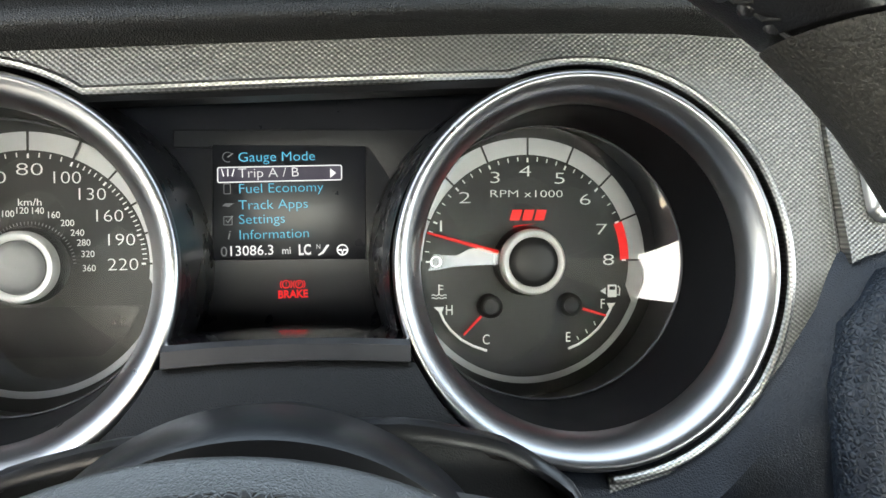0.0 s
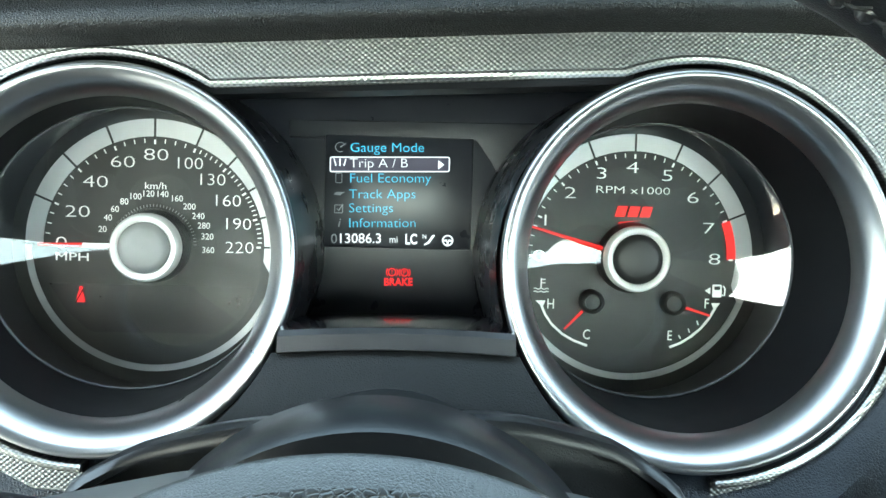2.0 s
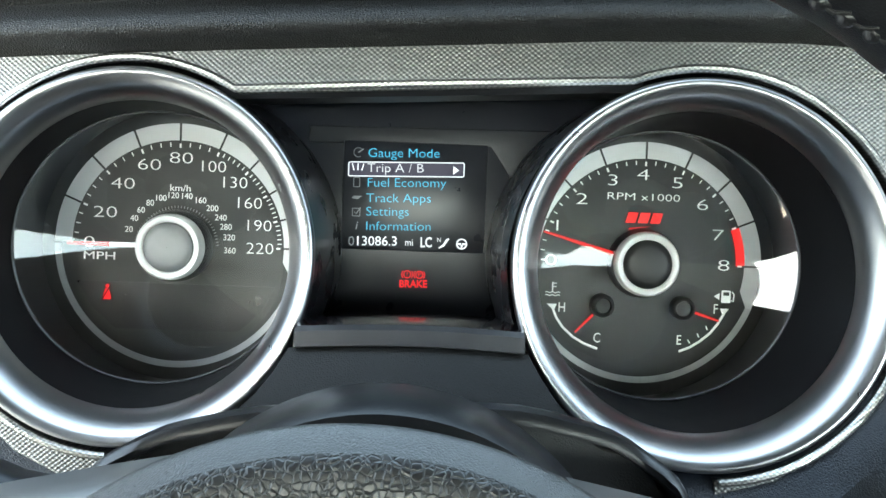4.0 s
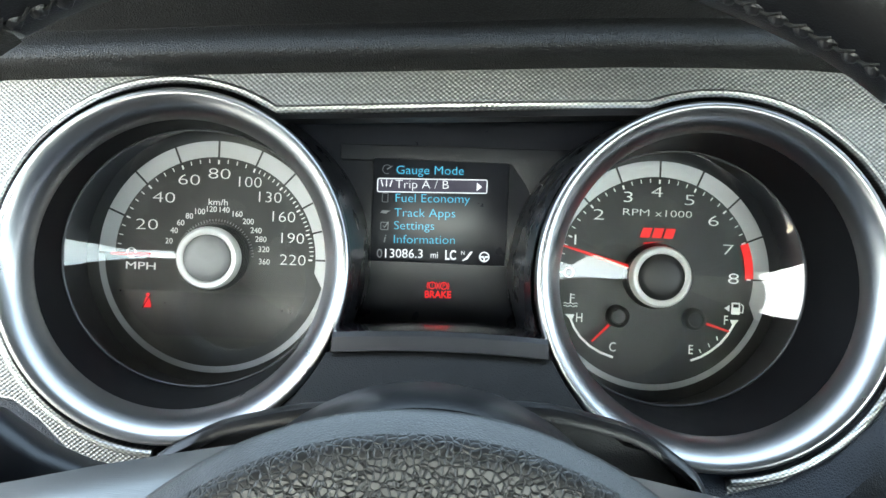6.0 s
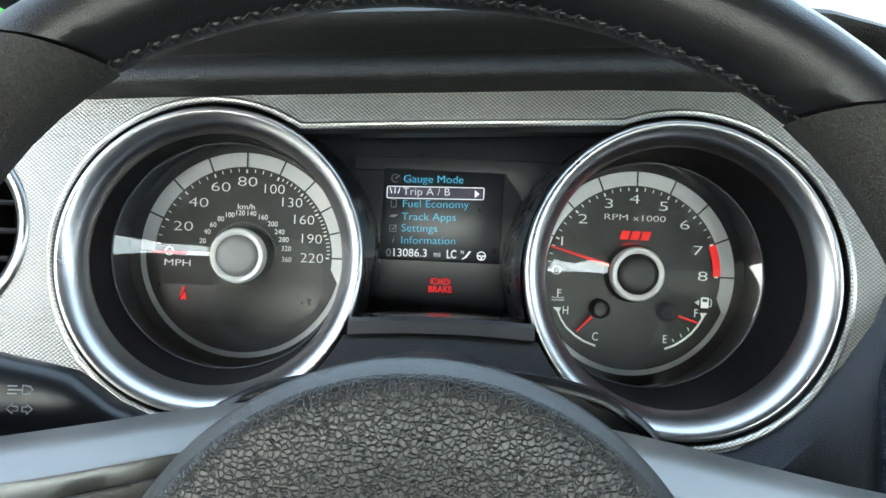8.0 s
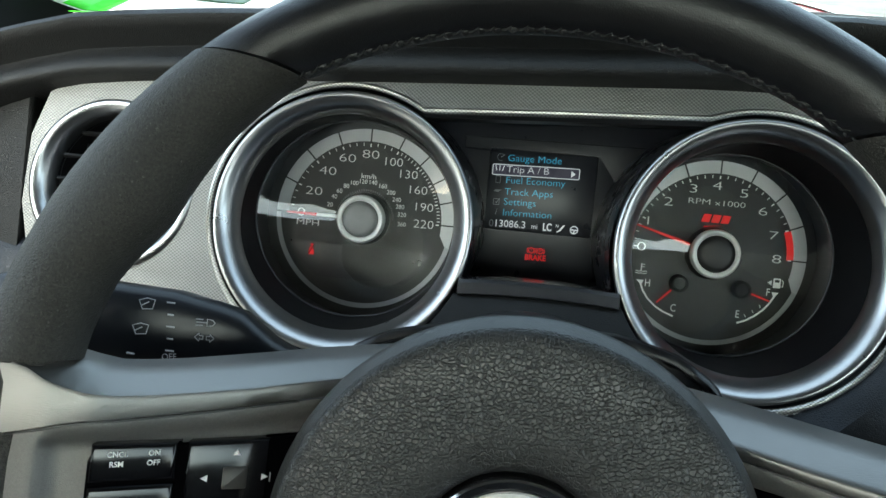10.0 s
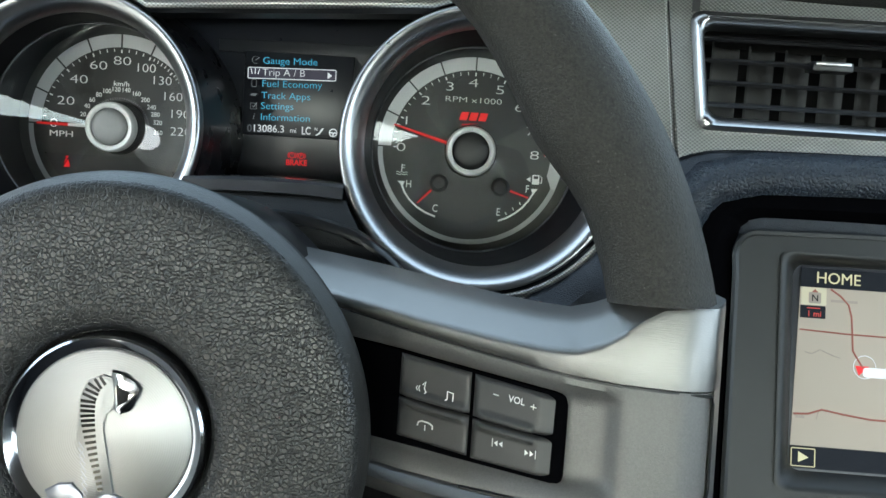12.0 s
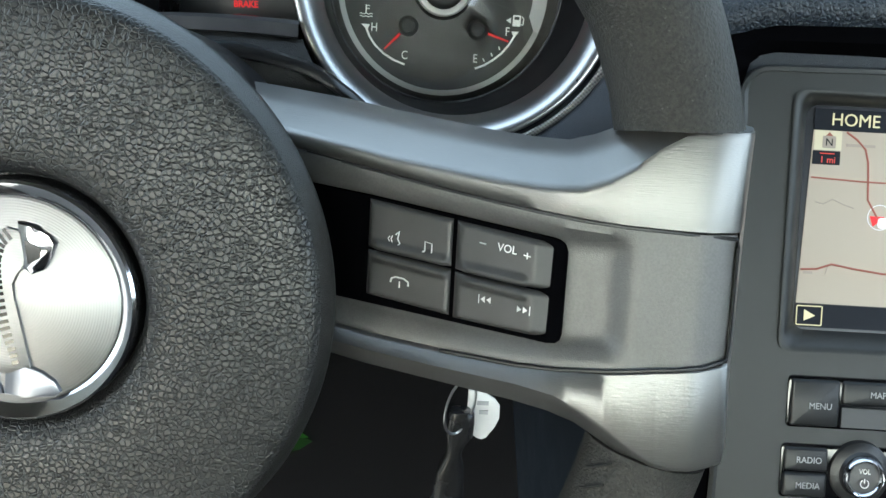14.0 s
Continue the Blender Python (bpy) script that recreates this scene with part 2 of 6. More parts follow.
# pale so that the added side slab throws light back on the wheel
M_BOUNCE = mat("pale_bounce_cloth", (0.50, 0.47, 0.42), 0.9, bump=0.3, bump_scale=1500)
# near black and glossless: the shade of deep gaps put into the colour
M_GAPSHADE = mat("gap_shade_black", (0.002, 0.002, 0.0025), 1.0, spec=0.0)
M_ROOF = mat("headliner_cloth", (0.20, 0.19, 0.175), 0.95, bump=0.3, bump_scale=1500)
M_CARPET = mat("black_carpet", (0.005, 0.005, 0.006), 0.95, spec=0.3, bump=0.8, bump_scale=1200)
M_ASPHALT = mat("worn_asphalt", (0.20, 0.195, 0.185), 0.9, bump=0.1, bump_scale=60, vary=0.25, vary_scale=0.8)
M_CARRED = mat("red_car_paint", (0.42, 0.02, 0.02), 0.25, coat=0.6)
M_CARWHITE = mat("white_car_paint", (0.75, 0.75, 0.73), 0.25, coat=0.6)
M_KEY = mat("key_black", (0.012, 0.012, 0.013), 0.26)
M_TAG = mat("white_plastic_tag", (0.70, 0.70, 0.68), 0.45)


# ---- building tools ----
def thing(name, label, category, at=(0, 0, 0), group="", kind=""):
    """An Empty at a base point, given in the dash frame. Parts keep dash-frame coordinates."""
    e = new(name)
    e.empty_display_size = 0.02
    e.matrix_world = D @ Matrix.Translation(at)
    e["base"] = at
    return tagged(e, label, category, group, kind)


def mesh_ob(name, verts, faces, material, parent, label="", smooth=True, sharp=35):
    me = bpy.data.meshes.new(name)
    me.from_pydata([tuple(v) for v in verts], [], faces)
    bm = bmesh.new()
    bm.from_mesh(me)
    bmesh.ops.recalc_face_normals(bm, faces=bm.faces)
    bm.to_mesh(me)
    bm.free()
    return finish(name, me, material, parent, label, smooth, sharp)


def part(name, bm, material, parent, label="", smooth=True, sharp=35):
    me = bpy.data.meshes.new(name)
    bmesh.ops.recalc_face_normals(bm, faces=bm.faces)
    bm.to_mesh(me)
    bm.free()
    return finish(name, me, material, parent, label, smooth, sharp)


def finish(name, me, material, parent, label, smooth, sharp):
    me.materials.append(material)
    if smooth:
        me.polygons.foreach_set("use_smooth", [True] * len(me.polygons))
        me.set_sharp_from_angle(angle=radians(sharp))
    ob = new(name, me)
    if parent is not None:
        ob.parent = parent
        top = parent
        if "base" in parent:
            ob.matrix_basis = Matrix.Translation([-v for v in parent["base"]])
    else:
        ob.matrix_world = D
    if label:
        tagged(ob, label)
    return ob


def lathe(profile, cx, cz, n=96, tilt=0.0, a0=0.0, a1=360.0, y0=0.0):
    """Verts and faces of a profile of (radius, y) turned round the dial's axis; tilt: dy/dz."""
    full = abs(a1 - a0 - 360) < 1e-6
    m = n if full else n + 1
    v, f = [], []
    for k in range(m):
        a = radians(a0 + (a1 - a0) * k / n)
        for r, y in profile:
            z = r * math.sin(a)
            v.append((cx + r * math.cos(a), y0 + y + tilt * z, cz + z))
    w = len(profile)
    for k in range(n):
        j = (k + 1) % m
        for i in range(w - 1):
            f.append((k * w + i, j * w + i, j * w + i + 1, k * w + i + 1))
    return v, f


def disc(r, y, cx, cz, n=64):
    v = [(cx + r * math.cos(2 * math.pi * k / n), y, cz + r * math.sin(2 * math.pi * k / n)) for k in range(n)]
    return v, [tuple(range(n))]


def loft(rings, close_ring=True, caps=True):
    n = len(rings[0])
    v = [p for r in rings for p in r]
    f = []
    for k in range(len(rings) - 1):
        for i in range(n if close_ring else n - 1):
            j = (i + 1) % n
            f.append((k * n + i, k * n + j, (k + 1) * n + j, (k + 1) * n + i))
    if caps and close_ring:
        f.append(tuple(range(n)))
        f.append(tuple(range((len(rings) - 1) * n, len(rings) * n)))
    return v, f


def tube(path, r, n=8, closed=False):
    """A round bar along a path of points."""
    pts = [Vector(p) for p in path]
    rings = []
    up = Vector((0.13, 0.7, 0.31)).normalized()
    for k, p in enumerate(pts):
        a = pts[k - 1] if (k or closed) else pts[0]
        b = pts[(k + 1) % len(pts)] if (k + 1 < len(pts) or closed) else pts[-1]
        t = (b - a).normalized()
        u = (up - up.dot(t) * t).normalized()
        w = t.cross(u)
        rr = r[k] if isinstance(r, (list, tuple)) else r
        rings.append([p + rr * (math.cos(2 * math.pi * i / n) * u + math.sin(2 * math.pi * i / n) * w) for i in range(n)])
    if closed:
        rings.append(rings[0])
    return loft(rings, True, not closed)


def prism(poly, yfun, depth, bevel=0.0, segs=2):
    """A slab whose front is a polygon of (x, z), set at y = yfun(x, z), with its front edges rounded."""
    bm = bmesh.new()
    fun = yfun if callable(yfun) else (lambda x, z: yfun)
    front = [bm.verts.new((x, fun(x, z), z)) for x, z in poly]
    back = [bm.verts.new((x, fun(x, z) + depth, z)) for x, z in poly]
    face = bm.faces.new(front)
    bm.faces.new(back[::-1])
    n = len(poly)
    for k in range(n):
        bm.faces.new((front[k], back[k], back[(k + 1) % n], front[(k + 1) % n]))
    if bevel:
        bmesh.ops.bevel(bm, geom=list(face.edges) + front, offset=bevel, segments=segs, affect="EDGES", profile=0.5)
    return bm


def plate(outer, holes, yfun, depth):
    """A sheet with holes: a front, a back and walls."""
    from mathutils import geometry
    loops = [outer] + holes
    flat = [p for lp in loops for p in lp]
    tris = geometry.tessellate_polygon([[Vector((x, z, 0)) for x, z in lp] for lp in loops])
    n = len(flat)
    v = [(x, yfun(x, z), z) for x, z in flat] + [(x, yfun(x, z) + depth, z) for x, z in flat]
    f = [tuple(t) for t in tris] + [tuple(i + n for i in t[::-1]) for t in tris]
    k = 0
    for lp in loops:
        m = len(lp)
        f += [(k + i, k + (i + 1) % m, n + k + (i + 1) % m, n + k + i) for i in range(m)]
        k += m
    return v, f


def arc(cx, cz, r, a0, a1, n=24):
    return [(cx + r * math.cos(radians(a0 + (a1 - a0) * k / n)), cz + r * math.sin(radians(a0 + (a1 - a0) * k / n))) for k in range(n + 1)]


def sector(cx, cz, r0, r1, a0, a1, y, n=12, thick=0.0004):
    """A flat piece of a ring."""
    poly = arc(cx, cz, r1, a0, a1, n) + arc(cx, cz, r0, a1, a0, n)
    m = n + 1
    v = [(x, y, z) for x, z in poly] + [(x, y + thick, z) for x, z in poly]
    t = len(poly)
    f = [(k, k + 1, t - 2 - k, t - 1 - k) for k in range(n)]
    f += [(t + k, t + t - 1 - k, t + t - 2 - k, t + k + 1) for k in range(n)]
    f += [(k, t + k, t + (k + 1) % t, (k + 1) % t) for k in range(t)]
    return v, f


def join(*pieces):
    v, f = [], []
    for pv, pf in pieces:
        k = len(v)
        v += list(pv)
        f += [tuple(i + k for i in q) for q in pf]
    return v, f


def boxv(x0, x1, y0, y1, z0, z1):
    v = [(x, y, z) for x in (x0, x1) for y in (y0, y1) for z in (z0, z1)]
    return v, [(0, 1, 3, 2), (4, 6, 7, 5), (0, 4, 5, 1), (2, 3, 7, 6), (0, 2, 6, 4), (1, 5, 7, 3)]


def rbox(x0, x1, y0, y1, z0, z1, b=0.001, segs=2):
    bm = bmesh.new()
    v, f = boxv(x0, x1, y0, y1, z0, z1)
    vs = [bm.verts.new(p) for p in v]
    for q in f:
        bm.faces.new([vs[i] for i in q])
    bmesh.ops.bevel(bm, geom=list(bm.edges), offset=b, segments=segs, affect="EDGES", profile=0.5)
    return bm


def words(text, x, z, y, size, material, parent, wide=1.0, align="CENTER", turn=0.0, slant=0.0, name="lettering", label="", dy_dx=0.0, dy_dz=0.0, bold=0.0):
    """Raised lettering in the plane of the dials: (x, z) is the anchor, size the height of a capital."""
    cu = bpy.data.curves.new(name, "FONT")
    cu.body, cu.size, cu.align_x, cu.align_y = text, size / 0.69, align, "CENTER"
    cu.extrude, cu.shear, cu.resolution_u, cu.offset = 0.0001, slant, 3, bold
    ob = bpy.data.objects.new("tmp", cu)
    scene.collection.objects.link(ob)
    me = bpy.data.meshes.new_from_object(ob.evaluated_get(bpy.context.evaluated_depsgraph_get()))
    bpy.data.objects.remove(ob)
    bpy.data.curves.remove(cu)
    c, s = math.cos(radians(turn)), math.sin(radians(turn))
    for v in me.vertices:
        a, b, h = v.co.x * wide, v.co.y, v.co.z
        dx, dz = a * c - b * s, a * s + b * c
        v.co = (x + dx, y - h + dy_dx * dx + dy_dz * dz, z + dz)
    me.name = name
    return finish(name, me, material, parent, label, False, 0)


def lerp(x, xs, ys):
    return float(np.interp(x, xs, ys))


# ---- dashboard ----
LX, LZ, RX, RZ, DZ = -0.1100, -0.0525, 0.1100, -0.0525, -0.0525
BEZ = {"l": (-0.1103, -0.0725, -0.0530, 0.0738), "r": (0.1153, -0.0810, -0.0515, 0.0757)}
SLOPE = 0.10


def trim_y(x, z):
    """The face of the metal trim."""
    return -0.0745 - 0.036 * x + SLOPE * (z + 0.052) + 0.10 * max(0, -x - 0.20) ** 1.5


EDGE_X = [-0.34, -0.29, -0.2763, -0.20, -0.1847, -0.09, 0.0, 0.0776, 0.147, 0.2045, 0.30, 0.42, 0.60, 0.80]
EDGE_Z = [0.004, 0.010, 0.0125, 0.0195, 0.0205, 0.0272, 0.0325, 0.0372, 0.0390, 0.0365, 0.0345, 0.034, 0.032, 0.028]


def edge_z(x):
    return lerp(x, EDGE_X, EDGE_Z)


dashboard = thing("dashboard", "black grained vinyl dashboard with rolled brow over gauges", "dashboard", (0, 0.1, -0.3))
prof = [(-0.030, -0.008), (-0.066, 0.0002), (-0.0745, 0.0032), (-0.0798, 0.0054), (-0.0804, 0.0086), (-0.0765, 0.0135), (-0.0715, 0.0172), (-0.0700, 0.0198), (-0.0740, 0.0240), (-0.0800, 0.0285), (-0.0840, 0.0320),
        (-0.0848, 0.0350), (-0.0815, 0.0380), (-0.0700, 0.0412), (-0.040, 0.0475), (0.0, 0.056), (0.10, 0.076), (0.20, 0.0965), (0.32, 0.119), (0.44, 0.142), (0.47, 0.12), (0.47, -0.1)]
rings = []
xs = [-0.40 + 1.25 * k / 50 for k in range(51)]
for x in xs:
    e = edge_z(x)
    drop = 0.03 * max(0.0, (-x - 0.25) / 0.15) ** 2
    b = 1 - 0.30 * max(0, min(1, (x - 0.175) / 0.06))
    rings.append([(x, y - 0.036 * x * (1 if y < 0 else 0.3), e + (h * b if h > 0 and y < 0.0 else h - (1 - b) * 0.045) - drop) for y, h in prof])
mesh_ob("brow", *loft([r[:14] for r in rings], False, False), M_BROW, dashboard, "rolled brow over the gauges", sharp=60)
mesh_ob("top_pad", *loft([r[13:] for r in rings], False, False), M_PAD, dashboard, sharp=60)
# lower body of the dash, behind the trim
LOW_R = [(0.098, -0.128), (0.120, -0.1300), (0.142, -0.1240), (0.160, -0.1130), (0.176, -0.0985), (0.190, -0.0830), (0.204, -0.0630), (0.214, -0.0470), (0.235, -0.0400), (0.26, -0.0390), (0.40, -0.0370), (0.60, -0.0360)]
rings = []
for x, z in LOW_R:
    y = trim_y(x, z) if x < 0.21 else -0.0855
    ring = [(x, y + 0.010, z + 0.004), (x, y + 0.002, z - 0.001), (x, y - 0.0010, z - 0.006), (x, y - 0.004, z - 0.012), (x, y - 0.010, z - 0.022)]
    if x < 0.18:
        # the underside runs forward over the open footwell
        ring += [(x, y + 0.004, -0.160), (x, y + 0.06, -0.172), (x, y + 0.20, -0.178), (x, y + 0.34, -0.182), (x, y + 0.40, -0.20)]
    else:
        ring += [(x + 0.003, y - 0.016, min(z - 0.04, -0.10)), (x + 0.003, y - 0.020, -0.18), (x + 0.003, y - 0.020, -0.26), (x + 0.003, y + 0.04, -0.36), (x, 0.10, -0.42)]
    rings.append(ring)
mesh_ob("lower_pad", *loft(rings, False, False), M_PADLOW, dashboard, sharp=60)
LOW_L = [(-0.40, -0.085), (-0.30, -0.085), (-0.275, -0.0900), (-0.24, -0.0990), (-0.20, -0.1020), (-0.172, -0.1050), (-0.160, -0.1120), (-0.148, -0.1220), (-0.130, -0.1300), (-0.105, -0.1320)]
rings = []
for x, z in LOW_L:
    y = trim_y(x, z)
    rings.append([(x, y + 0.010, z + 0.004), (x, y + 0.003, z - 0.002), (x, y + 0.0015, z - 0.010), (x, y - 0.004, z - 0.03), (x, y - 0.010, -0.20), (x, y + 0.04, -0.34), (x, 0.10, -0.42)])
mesh_ob("lower_pad", *loft(rings, False, False), M_PADLOW, dashboard, sharp=60)
# end of the dash by the door
ends = [(-0.306, 0.008), (-0.306, -0.09), (-0.31, -0.20), (-0.41, -0.20), (-0.41, 0.0), (-0.36, 0.006)]
part("end_panel", prism(ends, lambda x, z: -0.0600 + 0.1 * (z + 0.05) + 0.25 * (-x - 0.292), 0.05, 0.004), M_BROW, dashboard)

# ---- metal trim round the gauges ----
trim = thing("instrument_trim", "embossed grey metal trim panel surrounding both gauges", "trim", (0, -0.07, -0.13))
lb, rb = BEZ["l"], BEZ["r"]
VX, VZ, VR = -0.2480, -0.0445, 0.0475
outer = [(-0.1120, -0.1385), (-0.130, -0.1375), (-0.148, -0.129), (-0.160, -0.118), (-0.172, -0.1105), (-0.200, -0.1075), (-0.245, -0.1055), (-0.278, -0.100), (-0.298, -0.084),
         (-0.304, -0.060), (-0.303, -0.02), (-0.294, 0.006), (-0.282, 0.0125), (-0.240, 0.0175)]
outer += [(x, edge_z(x) + 0.007) for x in (-0.20, -0.15, -0.10, -0.05, 0.0, 0.05, 0.10, 0.147, 0.18)]
outer += [(0.2045, 0.0425), (0.2150, -0.0505), (0.2040, -0.0700), (0.1900, -0.0900), (0.1760, -0.1060), (0.1600, -0.1210), (0.1420, -0.1320), (0.1200, -0.1395)]
outer += arc(rb[0], rb[2], rb[3] + 0.0026, -87, 113, 60)
outer += arc(lb[0], lb[2], lb[3] + 0.0026, 58, 268, 60)
tv, tf = plate(outer, [arc(VX, VZ, VR, 0, 360, 63)[:-1]], trim_y, 0.006)
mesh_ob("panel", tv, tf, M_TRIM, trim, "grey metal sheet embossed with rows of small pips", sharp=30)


def along(path, dy):
    return [(x, trim_y(x, z) + dy, z) for x, z in path]


lip = arc(rb[0], rb[2], rb[3] + 0.0036, -86, 112, 64) + [(0.05, 0.0202), (0.0, 0.0176), (-0.04, 0.0152)] + arc(lb[0], lb[2], lb[3] + 0.0036, 59, 268, 64)
mesh_ob("inner_lip", *tube(along(lip, -0.0004), 0.0017, 8), M_LIP, trim, "rounded bright inner edge")
mesh_ob("lower_lip", *tube(along(outer[:9], 0.0015), 0.0016, 6), M_LIP, trim)
mesh_ob("lower_lip", *tube(along(outer[-123 - 8:-123], 0.0015), 0.0016, 6), M_LIP, trim)

vent_trim = thing("center_vent_trim", "embossed grey metal trim panel round centre air vent", "trim", (0.3, -0.08, -0.05))
v_outer = [(0.2060, 0.0425), (0.2165, -0.0505), (0.222, -0.0480), (0.232, -0.0455), (0.25, -0.0440), (0.30, -0.0430), (0.42, -0.0410), (0.56, -0.0400), (0.56, 0.036), (0.42, 0.0375), (0.30, 0.0375)]


def rrect(x0, x1, z0, z1, r, n=5, skew=0.0):
    p = arc(x1 - r, z1 - r, r, 0, 90, n) + arc(x0 + r, z1 - r, r, 90, 180, n) + arc(x0 + r, z0 + r, r, 180, 270, n) + arc(x1 - r, z0 + r, r, 270, 360, n)
    return [(x + skew * (z - (z0 + z1) / 2), z) for x, z in p]


def stack_y(x, z):
    return -0.0800 + 0.17 * (z - 0.0) - 0.02 * (x - 0.25)


V0, V1, VZ0, VZ1 = 0.2235, 0.385, -0.0335, 0.0245
hole = rrect(V0, V1, VZ0, VZ1, 0.006, 5, -0.10)
vv, vf = plate(v_outer, [hole], stack_y, 0.006)
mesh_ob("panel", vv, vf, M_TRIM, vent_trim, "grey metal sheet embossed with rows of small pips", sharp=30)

# ---- gauges ----
SPEED_ANG = [(0, 180), (20, 157.5), (40, 135), (60, 112), (80, 90), (100, 68), (130, 48.5), (160, 31.5), (190, 16.0), (220, 0.5)]


def gauge(name, label, key, cx, cz):
    g = thing(name, label, "gauge", (cx, 0.004, cz - 0.06))
    bx, by, bz, br = BEZ[key]
    ring = [(br - 0.002, 0.012), (br, 0.004), (br, 0.0008), (br - 0.0005, -0.0006), (br - 0.0016, -0.0014), (br - 0.0030, -0.0012), (br - 0.0050, 0.0002), (br - 0.0072, 0.0026), (br - 0.0092, 0.0058), (br - 0.0108, 0.0095), (br - 0.0116, 0.0130), (br - 0.0118, 0.016)]
    mesh_ob("bezel", *lathe(ring, bx, bz, 128, SLOPE, y0=by), M_CHROME, g, "satin chrome ring", sharp=80)
    side = 1 if key == "r" else -1

    def lens_y(dx):
        """The lens leans: its outer side stands nearer to the driver."""
        return -0.0270 - 0.0100 * side * dx / 0.06

    # dark cone from the ring down to the lens, its centre sliding to that of the dial
    rings = []
    steps = 6
    for k in range(steps + 1):
        u = k / steps
        r = (br - 0.0118) + (0.0603 - br + 0.0118) * u
        x, z, tl = bx + (cx - bx) * u, bz + (cz - bz) * u, SLOPE * (1 - u)
        rings.append([(x + r * math.cos(a), (by + 0.014) * (1 - u) + lens_y(r * math.cos(a)) * u + tl * r * math.sin(a), z + r * math.sin(a)) for a in [2 * math.pi * i / 96 for i in range(96)]])
    mesh_ob("cone", *loft(rings, True, False), M_CONE, g, sharp=80)
    def leaned(profile):
        v, f = lathe(profile, cx, cz, 96)
        return [(x, y + lens_y(x - cx) if y < 0.5 else y - 1.0, z) for x, y, z in v], f

    mesh_ob("inner_wall", *leaned([(0.0603, 0.0), (0.0603, 0.0015), (0.0635, 0.003), (0.0640, 1.001)]), M_BLACK, g)
    shell = [(br - 0.002, by + 0.012), (br - 0.0005, by + 0.02), (0.0765, -0.02), (0.0770, 0.0028)]
    mesh_ob("pod", *lathe(shell, (bx + cx) / 2, (bz + cz) / 2, 96), M_POD, g, "dark satin plastic gauge pod")
    v, f = disc(0.0655, 0.0008, cx, cz)
    # the left dial takes the copy with light painted in
    mesh_ob("face", v, f, M_FACELIT if key == "l" else M_FACE, g, "dark dial face")
    if key == "l":
        low = [(cx - 0.0475, cz - 0.0180), (cx + 0.0460, cz - 0.0180), (cx + 0.0400, cz - 0.0300), (cx + 0.0290, cz - 0.0400), (cx - 0.0290, cz - 0.0400), (cx - 0.0400, cz - 0.0300)]
        part("lower_window", prism(low, 0.0004, 0.0003), M_FACEDK, g, "darker warning lamp window", smooth=False)
    # lens: a clear funnel that sinks towards the hub, and the edge that holds it
    ob = mesh_ob("lens", *leaned([(0.0600, 0.0), (0.0520, 0.0027), (0.044, 0.0054), (0.036, 0.0081), (0.028, 0.0108), (0.020, 0.0135), (0.0152, 0.0151)]), M_LENS, g, "clear plastic lens", sharp=80)
    ob.visible_shadow = False
    mesh_ob("lens_edge", *leaned([(0.0603, -0.0003), (0.0598, -0.0008), (0.0593, -0.0003), (0.0593, 0.0005)]), M_LENSEDGE, g, sharp=80)
    return g


M_LENSEDGE = mat("lens_edge", (0.10, 0.10, 0.105), 0.25)


def band(g, cx, cz, cuts, start, end):
    """The silver scale: broad pieces between the cuts, a slim ring below."""
    for a, b in zip(cuts[:-1], cuts[1:]):
        mesh_ob("scale_piece", *sector(cx, cz, 0.0497, 0.0576, a - 0.45, b + 0.45, -0.0002, 8), M_BAND, g, smooth=False)
    tail = arc(cx, cz, 0.0576, end + 360, end + 360 - 10, 4) + [(cx + 0.0548 * math.cos(radians(end - 10)), cz + 0.0548 * math.sin(radians(end - 10)))] + arc(cx, cz, 0.0497, end + 360 - 3, end + 360, 2)
    part("scale_tail", prism(tail, -0.0002, 0.0004), M_BAND, g, smooth=False)
    mesh_ob("scale_ring", *sector(cx, cz, 0.0548, 0.0578, end - 9.5, start - 360, 0.0, 60), M_BANDLOW, g, smooth=False)


M_BANDLOW = mat("dial_ring_print", (0.46, 0.47, 0.48), 0.4, 0.25, vary=0.04)


def ticks(g, cx, cz, angs, r0, r1, w, material, name="tick_marks", y=-0.0006):
    pcs = []
    for a in angs:
        c, s = math.cos(radians(a)), math.sin(radians(a))
        q = [(r0, -w), (r1, -w), (r1, w), (r0, w)]
        v = [(cx + r * c - t * s, y, cz + r * s + t * c) for r, t in q]
        v += [(x, yy + 0.0003, z) for x, yy, z in v]
        pcs.append((v, [(0, 1, 2, 3), (4, 7, 6, 5), (0, 4, 5, 1), (1, 5, 6, 2), (2, 6, 7, 3), (3, 7, 4, 0)]))
    mesh_ob(name, *join(*pcs), material, g, smooth=False)


def hub(g, cx, cz, y, cap):
    ring = [(0.0150, -0.001), (0.0152, y + 0.003), (0.0148, y + 0.0008), (0.0140, y), (0.0122, y + 0.0002), (0.0114, y + 0.0012), (0.0112, y + 0.003)]
    r = mesh_ob("hub_ring", *lathe(ring, cx, cz, 64), M_HUBRING, g, "bright silver ring", sharp=50)
    capp = [(0.0113, y + 0.003), (0.0113, y + 0.0006), (0.0106, y - 0.0004), (0.008, y - 0.0011), (0.004, y - 0.0014), (0.0001, y - 0.0015)]
    mesh_ob("hub_cap", *lathe(capp, cx, cz, 64), cap, r, sharp=60)
    mesh_ob("hub_skirt", *lathe([(0.0165, 0.0), (0.0162, y * 0.45), (0.0150, y * 0.6)], cx, cz, 64), M_CAPBLACK, g)


